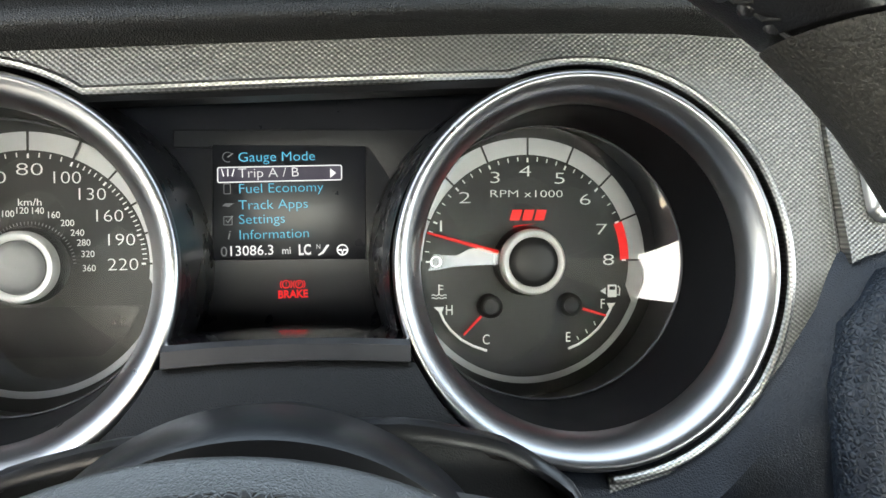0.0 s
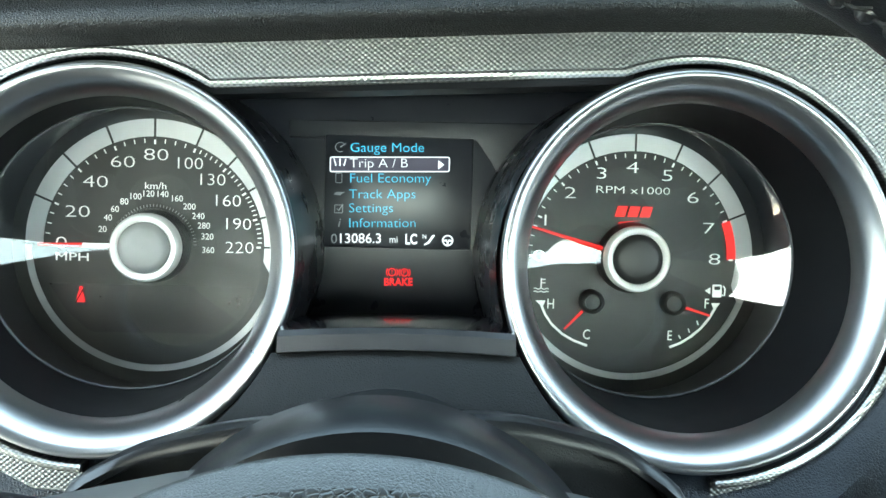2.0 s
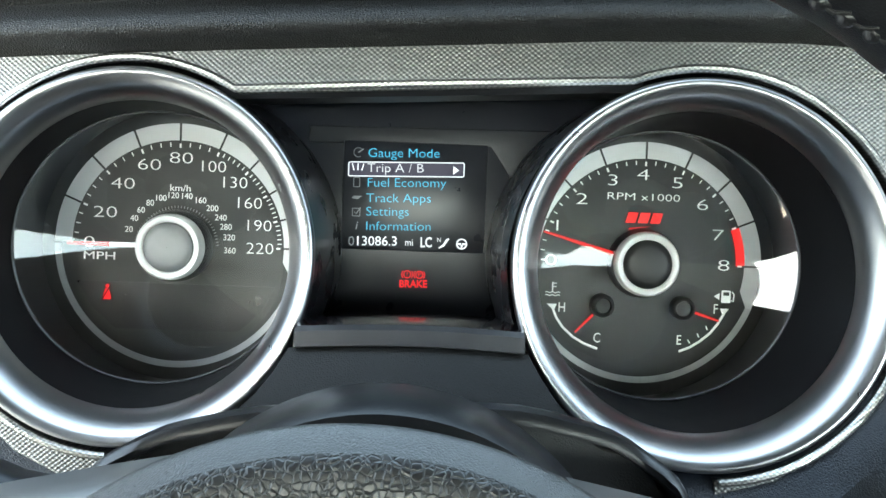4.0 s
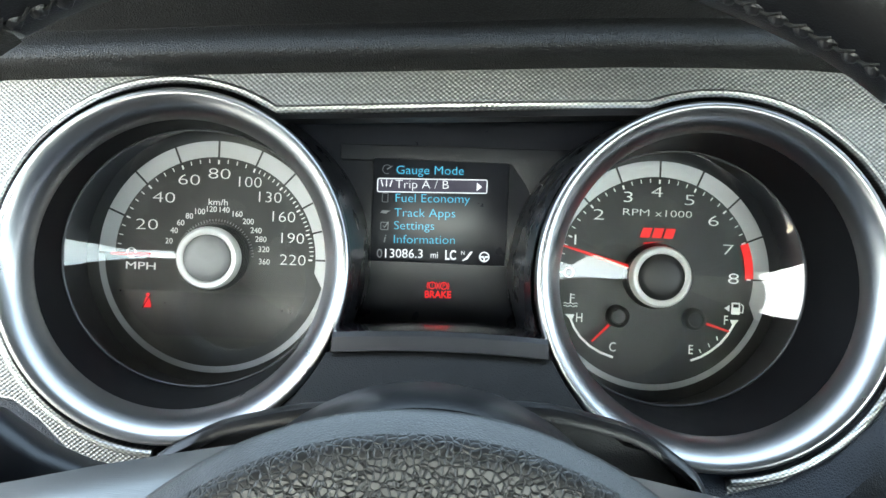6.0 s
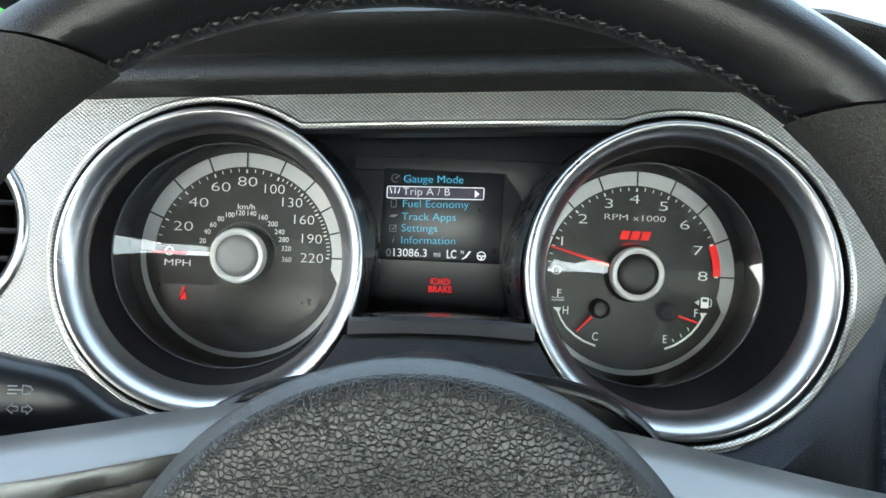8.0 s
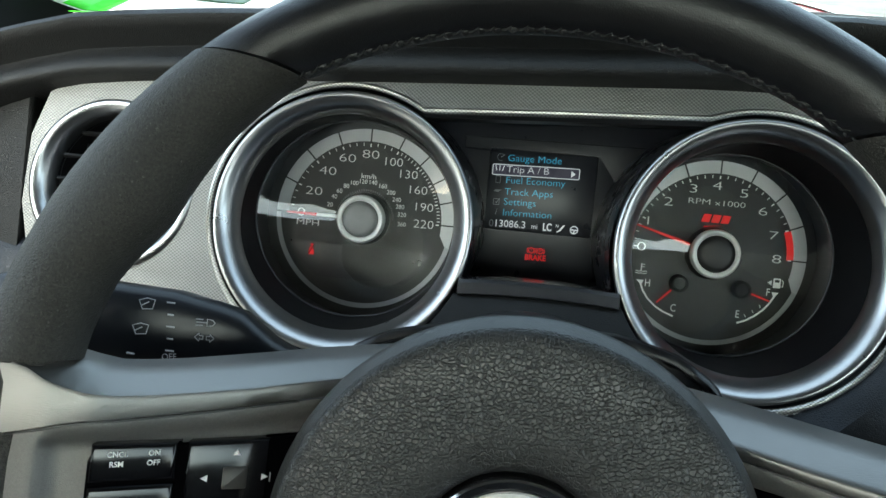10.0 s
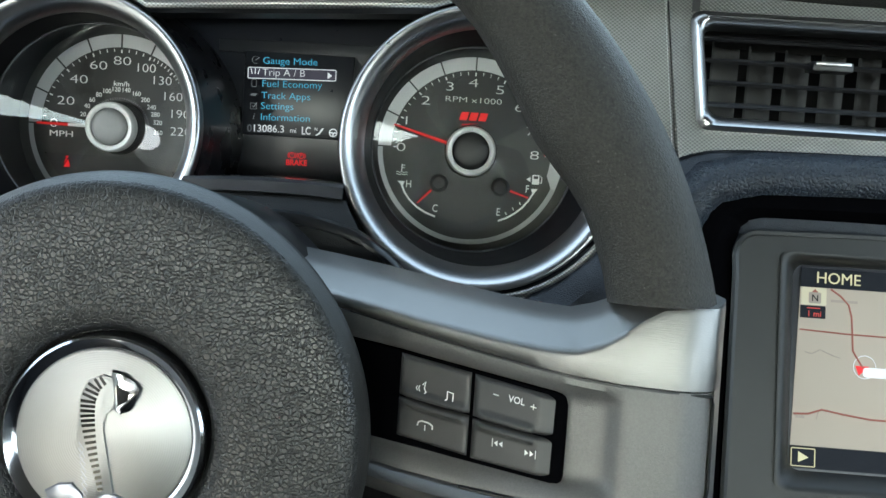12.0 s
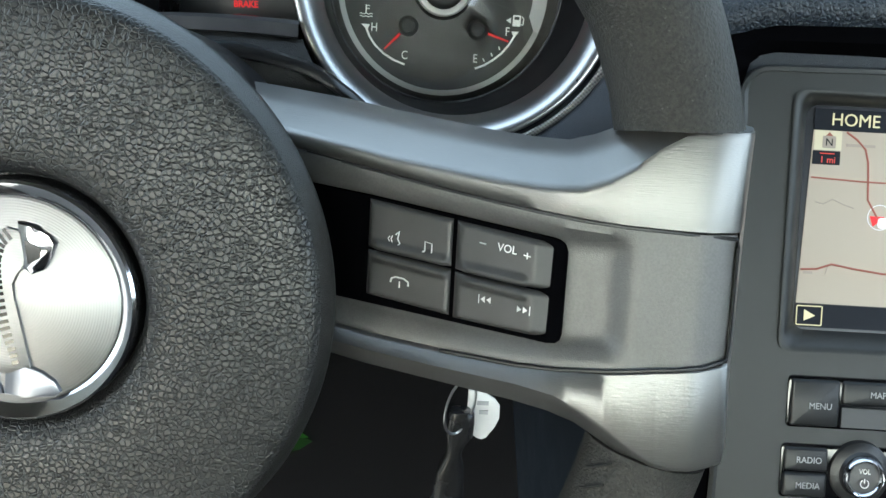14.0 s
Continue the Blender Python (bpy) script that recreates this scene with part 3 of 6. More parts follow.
def needle(g, cx, cz, a, y, r0, r1, w0, w1, material, name="needle"):
    c, s = math.cos(radians(a)), math.sin(radians(a))
    def at(r, t, h):
        return (cx + r * c - t * s, h, cz + r * s + t * c)
    v = [at(r0, -w0, y), at(r1, -w1, y), at(r1, w1, y), at(r0, w0, y), at(r0, 0, y - 0.0009), at(r1, 0, y - 0.0005)]
    mesh_ob(name, v, [(0, 1, 5, 4), (4, 5, 2, 3), (0, 3, 2, 1), (0, 4, 3), (1, 2, 5)], material, g, smooth=False)


speedo = gauge("speedometer", "round speedometer with black face and satin chrome ring", "l", LX, LZ)
cuts = [a for _, a in SPEED_ANG]
band(speedo, LX, LZ, cuts, 180, -4)
mesh_ob("scale_piece", *sector(LX, LZ, 0.0497, 0.0576, -4.0, 0.05, -0.0002, 4), M_BAND, speedo, smooth=False)
big, mid, small = [], [], []
for (v0, a0), (v1, a1) in zip(SPEED_ANG[:-1], SPEED_ANG[1:]):
    k = (v1 - v0) // 5 if v1 - v0 == 20 else (v1 - v0) // 5
    big.append(a0)
    small += [a0 + (a1 - a0) * i / k for i in range(1, k)]
big.append(0.5)
ticks(speedo, LX, LZ, big, 0.0462, 0.0487, 0.0004, M_NUMERAL, "major_ticks")
ticks(speedo, LX, LZ, small, 0.0468, 0.0487, 0.00022, M_NUMERAL, "minor_ticks")
ticks(speedo, LX, LZ, cuts, 0.0482, 0.0582, 0.00045, M_FACEDK, "scale_cuts", -0.0008)
for v0, x, z in ((0, -0.1516, -0.0522), (20, -0.1444, -0.0379), (40, -0.1364, -0.0242), (60, -0.1244, -0.0149), (80, -0.1095, -0.0113), (100, -0.0949, -0.0148), (130, -0.0847, -0.0219), (160, -0.0776, -0.0313), (190, -0.0728, -0.0418), (220, -0.0716, -0.0526)):
    words(str(v0), x, z, -0.0004, 0.0053, M_NUMERAL, speedo, 1.55 if v0 < 100 else 1.18, name="numeral", bold=-0.00013)
words("MPH", LX - 0.0367, LZ - 0.0060, -0.0004, 0.0036, M_NUMERAL, speedo, 1.5, name="lettering")
words("km/h", LX + 0.0004, LZ + 0.0272, -0.0004, 0.0030, M_NUMERAL, speedo, 1.15, name="lettering")
for v0, a in ((20, 163), (40, 149), (60, 137), (80, 124), (100, 111), (120, 97), (140, 82), (160, 66), (200, 50), (240, 36), (280, 24), (320, 11.5), (360, -3.5)):
    words(str(v0), LX + 0.0243 * math.cos(radians(a)), LZ + 0.0238 * math.sin(radians(a)), -0.0004, 0.0028, M_NUMERAL, speedo, 0.95, name="numeral")
ticks(speedo, LX, LZ, [175 - 4.65 * k for k in range(38)], 0.0178, 0.0190, 0.00014, M_DIMPRINT, "inner_ticks")
needle(speedo, LX, LZ, 180.0, -0.0060, 0.030, 0.0495, 0.0010, 0.0006, M_NEEDLE, "needle_tip")
needle(speedo, LX, LZ, 180.0, -0.0060, 0.0140, 0.030, 0.0011, 0.0010, M_NUMERAL, "needle")
hub(speedo, LX, LZ, -0.0170, M_CAPLIT)
# belt lamp: a seated shape with a strap
bx, bz = -0.1430, -0.0755
belt = [arc(bx + 0.0003, bz + 0.0030, 0.0009, 0, 360, 11)[:-1], [(bx - 0.0006, bz + 0.0018), (bx + 0.0008, bz + 0.0018), (bx + 0.0018, bz - 0.0010), (bx + 0.0021, bz - 0.0034), (bx - 0.0019, bz - 0.0034), (bx - 0.0014, bz - 0.0008)]]
lampm = part("belt_lamp", prism(belt[1], -0.0006, 0.0004), M_LAMPRED, speedo, "red lit seat belt warning lamp", smooth=False)
part("lamp_dot", prism(belt[0], -0.0006, 0.0004), M_LAMPRED, lampm, smooth=False)
needle(speedo, bx, bz, 62, -0.0010, -0.0040, 0.0036, 0.00025, 0.00025, M_FACEDK, "lamp_strap")

tacho = gauge("tachometer", "round tachometer with black face and satin chrome ring", "r", RX, RZ)
cuts = [180 - 22.5 * k for k in range(9)]
band(tacho, RX, RZ, cuts, 180, -11)
mesh_ob("scale_piece", *sector(RX, RZ, 0.0497, 0.0576, -11, -0.4, -0.0002, 4), M_BAND, tacho, smooth=False)
mesh_ob("redline", *sector(RX, RZ, 0.0455, 0.0496, 0.0, 22.0, -0.0004, 10), M_RED, tacho, "red zone of the scale", smooth=False)
ticks(tacho, RX, RZ, cuts, 0.0462, 0.0487, 0.0004, M_NUMERAL, "major_ticks")
ticks(tacho, RX, RZ, [180 - 22.5 * k / 4 for k in range(29) if k % 4], 0.0468, 0.0487, 0.00022, M_NUMERAL, "minor_ticks")
ticks(tacho, RX, RZ, cuts, 0.0482, 0.0582, 0.00045, M_FACEDK, "scale_cuts", -0.0008)
for k, (x, z) in enumerate(((0.0666, -0.0528), (0.0690, -0.0363), (0.0802, -0.0232), (0.0946, -0.0138), (0.1090, -0.0107), (0.1256, -0.0140), (0.1380, -0.0239), (0.1460, -0.0381), (0.1496, -0.0525))):
    words(str(k), x, z, -0.0004, 0.0053, M_NUMERAL, tacho, 1.75, name="numeral", bold=-0.00013)
words("RPM x1000", RX - 0.0005, RZ + 0.0313, -0.0004, 0.0034, M_NUMERAL, tacho, 1.55, name="lettering", bold=-0.00008)
# plain red emblem: three slanted blocks over a stroke
for k in range(3):
    x0 = RX - 0.0086 + 0.0059 * k
    z0 = RZ + 0.0190
    part("emblem_block", prism([(x0, z0), (x0 + 0.0047, z0), (x0 + 0.0061, z0 + 0.0050), (x0 + 0.0014, z0 + 0.0050)], -0.0006, 0.0004), M_RED, tacho, smooth=False)
part("emblem_stroke", prism([(RX - 0.0070, RZ + 0.0158), (RX + 0.0040, RZ + 0.0176), (RX - 0.0064, RZ + 0.0166)], -0.0006, 0.0004), M_RED, tacho, smooth=False)
needle(tacho, RX, RZ, 164.3, -0.0060, 0.0140, 0.0500, 0.0011, 0.0005, M_NEEDLE)
hub(tacho, RX, RZ, -0.0130, M_CAPBLACK)
for kx, na, nm in ((0.0916, 226, "temperature"), (0.1300, 343, "fuel")):
    kz = -0.0733
    knob = mesh_ob("small_hub", *lathe([(0.0056, 0.0), (0.0055, -0.0045), (0.0050, -0.0056), (0.0038, -0.0060), (0.0034, -0.0052), (0.0001, -0.0054)], kx, kz, 32), M_CAPBLACK, tacho, sharp=50)
    needle(tacho, kx, kz, na, -0.0035, 0.0062, 0.0182, 0.0007, 0.0005, M_NEEDLE, "small_needle")
for pts in ([(0.0680, -0.0748), (0.0703, -0.0800), (0.0735, -0.0845), (0.0786, -0.0890), (0.0840, -0.0920), (0.0905, -0.0943)], [(0.1299, -0.0943), (0.1350, -0.0922), (0.1399, -0.0890), (0.1445, -0.0850), (0.1480, -0.0805), (0.1509, -0.0752)]):
    mesh_ob("arc_line", *tube([(x, -0.0006, z) for x, z in pts], 0.00058, 6), M_NUMERAL, tacho)
words("H", 0.0728, -0.0752, -0.0004, 0.0046, M_NUMERAL, tacho, 0.8)
words("C", 0.0902, -0.0893, -0.0004, 0.0046, M_NUMERAL, tacho, 0.8)
words("E", 0.1297, -0.0890, -0.0004, 0.0046, M_NUMERAL, tacho, 0.8)
words("F", 0.1467, -0.0735, -0.0004, 0.0046, M_NUMERAL, tacho, 0.8)
part("temperature_mark", prism([(0.0655, -0.0735), (0.0703, -0.0735), (0.0690, -0.0768)], -0.0004, 0.0003), M_NUMERAL, tacho, smooth=False)
part("fuel_mark", prism([(0.1490, -0.0730), (0.1532, -0.0730), (0.1505, -0.0765)], -0.0004, 0.0003), M_NUMERAL, tacho, smooth=False)
for tx, tz, ta in ((0.1345, -0.0893, 60), (0.1388, -0.0862, 50), (0.1428, -0.0825, 40)):
    needle(tacho, tx, tz, 300 + (ta - 60) * 0.5, -0.0004, -0.0010, 0.0010, 0.0003, 0.0003, M_NUMERAL, "fuel_tick")
# pump and thermometer signs
px, pz = 0.1515, -0.0672
pump = [rrect(px - 0.0022, px + 0.0022, pz - 0.0030, pz + 0.0030, 0.0004, 2)]
part("pump_sign", prism(pump[0], -0.0004, 0.0003), M_NUMERAL, tacho, smooth=False)
part("pump_window", prism(rrect(px - 0.0014, px + 0.0014, pz + 0.0005, pz + 0.0022, 0.0003, 2), -0.0006, 0.0002), M_FACE, tacho, smooth=False)
mesh_ob("pump_hose", *tube([(px + 0.0024, -0.0004, pz - 0.0018), (px + 0.0036, -0.0004, pz - 0.0022), (px + 0.0038, -0.0004, pz + 0.0012), (px + 0.0028, -0.0004, pz + 0.0024)], 0.00028, 5), M_NUMERAL, tacho)
part("pump_arrow", prism([(px - 0.0058, pz), (px - 0.0032, pz + 0.0016), (px - 0.0032, pz - 0.0016)], -0.0004, 0.0003), M_NUMERAL, tacho, smooth=False)
qx, qz = 0.0680, -0.0672
ticks(tacho, qx, qz, [90], -0.0006, 0.0042, 0.0003, M_NUMERAL, "thermometer_sign")
for dz in (0.0036, 0.0020):
    ticks(tacho, qx, qz + dz, [0], 0.0, 0.0020, 0.0002, M_NUMERAL, "thermometer_bar")
for dz in (-0.0008, -0.0022):
    mesh_ob("thermometer_wave", *tube([(qx - 0.0034 + 0.0007 * i, -0.0004, qz + dz + 0.0003 * math.sin(i * 1.6)) for i in range(11)], 0.00022, 5), M_NUMERAL, tacho)

# ---- message display between the gauges ----
display = thing("message_display", "black message display with lit menu between the gauges", "display", (0, 0.0, -0.085))
part("glass_panel", rbox(-0.095, 0.095, 0.003, 0.008, -0.090, 0.030, 0.0008), M_SCREENBACK, display, "dark glossy panel")
part("top_frame", prism([(-0.0500, -0.0012), (0.0362, 0.0004), (0.0440, -0.0105), (0.0457, -0.0150), (0.0640, -0.0120), (0.0680, 0.0085), (-0.0500, 0.0068)], 0.0010, 0.0016, 0.0004), M_FRAME, display, "dark grey frame above the screen")
part("screen", rbox(-0.0335, 0.0345, 0.0004, 0.0035, -0.0510, 0.0005, 0.0006), M_SCREENBACK, display)
MENU = [("Gauge Mode", -0.0056), ("Trip A / B", -0.0124), ("Fuel Economy", -0.0196), ("Track Apps", -0.0266), ("Settings", -0.0333), ("Information", -0.0402)]
for text, z in MENU:
    words(text, -0.0223, z + (0.0003 if text[0] != "T" else 0), 0.0, 0.0042, M_SCRWHITE if text.startswith("Trip") else M_CYAN, display, 1.09, "LEFT", 1.6, name="menu_line", bold=-0.00008)
sel = rrect(-0.0310, 0.0236, -0.01545, -0.00885, 0.0008, 3)
sel = [(x, z + 0.028 * (x + 0.0037) - 0.0002) for x, z in sel]
part("selection_fill", prism(sel, 0.0002, 0.0003), M_SCRPURP, display, smooth=False)
mesh_ob("selection_frame", *tube([(x, 0.0, z) for x, z in sel], 0.00028, 5, True), M_SCRWHITE, display)
part("selection_arrow", prism([(0.0185, -0.0098), (0.0212, -0.0118), (0.0185, -0.0140)], 0.0, 0.0002), M_SCRWHITE, display, smooth=False)
words("13086.3", -0.0271, -0.0472, 0.0, 0.0044, M_SCRWHITE, display, 1.0, "LEFT", 1.6, name="odometer")
words("0", -0.0302, -0.0474, 0.0, 0.0044, M_SCRGREY, display, 1.0, "LEFT", 1.6, name="odometer")
words("mi", -0.0033, -0.0470, 0.0, 0.0032, M_SCRWHITE, display, 0.9, "LEFT", 1.6, name="odometer")
words("LC", 0.0040, -0.0468, 0.0, 0.0046, M_SCRWHITE, display, 0.72, "LEFT", 1.6, name="mode_sign", bold=0.00015)
words("N", 0.0130, -0.0452, 0.0, 0.0020, M_SCRWHITE, display, 0.9, name="mode_sign")
mesh_ob("mode_sign", *tube([(0.0130, 0, -0.0490), (0.0150, 0, -0.0478), (0.0170, 0, -0.0448), (0.0178, 0, -0.0444)], [0.0003, 0.0006, 0.0006, 0.0002], 6), M_SCRWHITE, display)
mesh_ob("wheel_sign", *tube([(0.0238 + 0.0023 * math.cos(a), 0, -0.0467 + 0.0023 * math.sin(a)) for a in [2 * math.pi * i / 24 for i in range(24)]], 0.00035, 5, True), M_SCRWHITE, display)
for a in (0, 180, 270):
    needle(display, 0.0238, -0.0467, a, 0.0, 0.0003, 0.0022, 0.0005, 0.0003, M_SCRWHITE, "wheel_sign_spoke")
# small grey menu icons
for z in (-0.0051, -0.0120, -0.0192, -0.0264, -0.0332, -0.0398):
    k = round((-0.005 - z) / 0.007)
    x = -0.0266
    if k == 0:
        mesh_ob("menu_icon", *tube([(x + 0.0022 * math.cos(radians(a)), 0, z + 0.0022 * math.sin(radians(a))) for a in range(40, 320, 20)], 0.0002, 5), M_SCRGREY, display)
        needle(display, x, z, 35, 0.0, 0.0, 0.0030, 0.0003, 0.0002, M_SCRGREY, "menu_icon")
    elif k == 1:
        for dx in (-0.0018, 0.0, 0.0018):
            needle(display, x + dx, z - 0.0016, 90 - dx * 9000, 0.0, 0.0, 0.0034, 0.0003, 0.0002, M_SCRWHITE, "menu_icon")
    elif k == 2:
        mesh_ob("menu_icon", *tube([(a, 0, b) for a, b in rrect(x - 0.0018, x + 0.0010, z - 0.0022, z + 0.0022, 0.0004, 2)], 0.0002, 5, True), M_SCRGREY, display)
    elif k == 3:
        part("menu_icon", prism([(x - 0.0026, z - 0.0004), (x - 0.0014, z + 0.0008), (x + 0.0026, z + 0.0008), (x + 0.0012, z), (x + 0.0004, z - 0.0008)], 0.0, 0.0002), M_SCRGREY, display, smooth=False)
    elif k == 4:
        mesh_ob("menu_icon", *tube([(a, 0, b) for a, b in rrect(x - 0.0020, x + 0.0016, z - 0.0020, z + 0.0016, 0.0002, 2)], 0.0002, 5, True), M_SCRGREY, display)
        mesh_ob("menu_icon", *tube([(x - 0.0010, 0, z), (x - 0.0002, 0, z - 0.0010), (x + 0.0018, 0, z + 0.0020)], 0.0003, 5), M_SCRGREY, display)
    else:
        words("i", x, z, 0.0, 0.0040, M_SCRGREY, display, 1.0, slant=0.2, name="menu_icon")
# brake lamp
words("BRAKE", 0.0014, -0.0668, 0.0022, 0.0034, M_LAMPRED, display, 0.92, turn=1.5, name="brake_lamp", bold=0.00012)
for x, c in ((-0.0016, "!"), (0.0042, "P")):
    mesh_ob("brake_ring", *tube([(x + 0.0017 * math.cos(a), 0.0022, -0.0622 + 0.0017 * math.sin(a)) for a in [2 * math.pi * i / 20 for i in range(20)]], 0.00025, 5, True), M_LAMPRED, display)
    for s in (-1, 1):
        mesh_ob("brake_arc", *tube([(x + s * 0.0026 * math.cos(radians(a)), 0.0022, -0.0622 + 0.0026 * math.sin(radians(a))) for a in range(-40, 41, 16)], 0.00022, 5), M_LAMPRED, display)
    words(c, x, -0.0622, 0.0022, 0.0021, M_LAMPRED, display, 1.0, name="brake_letter")

# housing: ledge above, ledge below, satin strip and the grained filler under it
housing = thing("display_housing", "black plastic recess and satin strip framing the display", "trim", (0, -0.03, -0.11))
ledge = []
for x in [-0.085 + 0.175 * k / 14 for k in range(15)]:
    zt = 0.0172 + 0.052 * x
    y = trim_y(x, zt)
    ledge.append([(x, y + 0.001, zt + 0.001), (x, y + 0.006, zt - 0.0035), (x, y + 0.020, zt - 0.004), (x, -0.030, zt + 0.001), (x, 0.004, zt + 0.008)])
mesh_ob("upper_ledge", *loft(ledge, False, False), M_BLACK, housing)


def strip_z(x):
    return -0.0764 - 0.9 * (x - 0.003) ** 2 + 0.010 * x


ledge, strip, filler = [], [], []
def gap(z):
    """How far the space between the two gauge rings reaches, left and right."""
    a = lb[0] + math.sqrt(max(0, (lb[3] + 0.0004) ** 2 - (z - lb[2]) ** 2))
    b = rb[0] - math.sqrt(max(0, (rb[3] + 0.0004) ** 2 - (z - rb[2]) ** 2))
    return a, b


def across(u, z):
    a, b = gap(z)
    return a + (b - a) * u


for k in range(21):
    u = k / 20
    x = across(u, -0.080)
    z = strip_z(x)
    y = -0.0885 - 0.05 * x
    ledge.append([(x, 0.004, z - 0.006), (x, -0.030, z - 0.0005), (x, -0.072, z + 0.0022), (x, y + 0.003, z + 0.0015)])
    strip.append([(x, y + 0.003, z + 0.0015), (x, y, z - 0.0002), (x, y - 0.0012, z - 0.0058), (x, y + 0.002, z - 0.0066)])
    filler.append([(across(u, z + dz), y + dy, z + dz) for dy, dz in ((0.002, -0.0066), (-0.0005, -0.0085), (-0.004, -0.0150), (-0.010, -0.022), (-0.014, -0.032), (-0.014, -0.045))])
mesh_ob("lower_ledge", *loft(ledge, False, False), M_GLOSSBLACK, housing)
mesh_ob("strip", *loft(strip, False, False), M_STRIP, housing, "satin grey strip")
mesh_ob("filler", *loft(filler, False, False), M_FILLER, housing, "black grained filler")


# ---- steering wheel ----
WX, WZ, WY, WT = -0.0035, -0.143, -0.2550, radians(4.6)


def wheel_point(rad, a, h):
    """A point at radius rad and angle a of the wheel, h metres towards the driver from its plane."""
    u, x = rad * math.sin(radians(a)), rad * math.cos(radians(a))
    return (WX + x, WY + u * math.sin(WT) - h * math.cos(WT), WZ + u * math.cos(WT) + h * math.sin(WT))


R_OUT = 0.1990
IN_A = [-90, -60, -40, -25, -14, 0, 14, 23, 31, 38, 44, 50, 56, 66, 75, 90]
IN_R = [0.169, 0.169, 0.169, 0.1682, 0.1660, 0.160, 0.1660, 0.1655, 0.1605, 0.1643, 0.1680, 0.1705, 0.1715, 0.1703, 0.1697, 0.1690]


def rim_ring(a, grow=0.0, n=20, skew=0.0):
    b = a if a <= 90 else 180 - a
    rin = lerp(b, IN_A, IN_R) - grow
    ro = lerp(b, [-90, -24, -14, 90], [0.2025, 0.2025, 0.2015, R_OUT]) + grow if b < -14 else R_OUT + grow
    c, hw = (rin + ro) / 2, (ro - rin) / 2
    ht = 0.0158 + 0.25 * max(0, hw - 0.0150) + grow
    out = []
    for i in range(n):
        p = 2 * math.pi * i / n
        out.append(wheel_point(c + hw * math.cos(p), a + skew * math.cos(p), ht * math.sin(p)))
    return out


wheel = thing("steering_wheel", "black leather and suede steering wheel with satin silver spokes", "steering wheel", (WX, WY, WZ))


def rim_part(name, a0, a1, material, label, step=3.0, grow=0.0, s0=0.0, s1=0.0):
    n = max(2, int(abs(a1 - a0) / step))
    rings = [rim_ring(a0 + (a1 - a0) * k / n, grow, 20, s0 + (s1 - s0) * k / n) for k in range(n + 1)]
    tight = lambda ring, g: [tuple(Vector(p) * (1 - g) + sum((Vector(q) for q in ring), Vector()) / len(ring) * g) for p in ring]
    rings = [tight(rings[0], 0.12)] + rings + [tight(rings[-1], 0.12)]
    return mesh_ob(name, *loft(rings, True, True), material, wheel, label, sharp=60)


rim_part("rim_top", 51.2, 125.6, M_LEATHER, "smooth black leather rim section", s0=-4.8, s1=4.6)
rim_part("grip", 12.6, 50.8, M_SUEDE, "worn grey-brown suede grip", grow=0.0006, s0=-1.2, s1=-4.8)
rim_part("grip", 126.0, 167.4, M_SUEDE, "worn grey-brown suede grip", grow=0.0006, s0=4.6, s1=1.2)
rim_part("rim_lower", -193.8, -16.2, M_SUEDE, "worn grey-brown suede lower rim", 4.0, s0=-0.4, s1=0.4)
# baseball stitching along the inner edge
pcs = []
lumps = []
for k in range(41):
    a = 51.5 + 76 * k / 40
    b = a if a <= 90 else 180 - a
    rin = lerp(b, IN_A, IN_R)
    p0, p1 = wheel_point(rin + 0.0006, a - 0.75, 0.0060), wheel_point(rin + 0.0004, a + 0.75, 0.0030)
    m = tuple((u + w) / 2 for u, w in zip(p0, p1))
    q = wheel_point(rin - 0.0003, a, 0.0045)
    pcs.append(tube([p0, q, p1], [0.0003, 0.0005, 0.0003], 6))
    lumps.append(tube([wheel_point(rin + 0.0012, a + d, 0.0040 - 0.0015 * d) for d in (0.28, 0.6, 0.95, 1.3, 1.6)], [0.0006, 0.0018, 0.0022, 0.0018, 0.0006], 8))
mesh_ob("stitching", *join(*pcs), M_STITCH, wheel, "black baseball stitching")
mesh_ob("puckered_edge", *join(*lumps), M_LEATHER, wheel, "leather puckered between the stitches")

# cross stitches on the inner edge of the lower rim
pcs = []
for k in range(32):
    a = -18.6 - 2.2 * k
    for b in ((a, 180 - a) if a > -88 else (a,)):
        rin = lerp(a, IN_A, IN_R)
        s = 1 if b == a else -1
        pcs.append(tube([wheel_point(rin + 0.0012, b - 0.5 * s, 0.0075), wheel_point(rin + 0.0028, b + 0.35 * s, 0.0108), wheel_point(rin + 0.0050, b + 1.2 * s, 0.0132)], [0.0003, 0.00045, 0.0003], 6))
mesh_ob("lower_stitching", *join(*pcs), M_STITCH, wheel, "black cross stitching")

# spokes: the face leans towards the driver on its way from the hub to the rim
SX = [0.040, 0.089, 0.1436, 0.160, 0.180, 0.190, 0.1955, 0.198]
SY = [-0.214, -0.2355, -0.2620, -0.2660, -0.2680, -0.2665, -0.2560, -0.245]


def spoke_y(x, z):
    return lerp(x, SX, SY) + 0.10 * (z + 0.13) + 14.0 * max(0.0, x - 0.178) ** 2


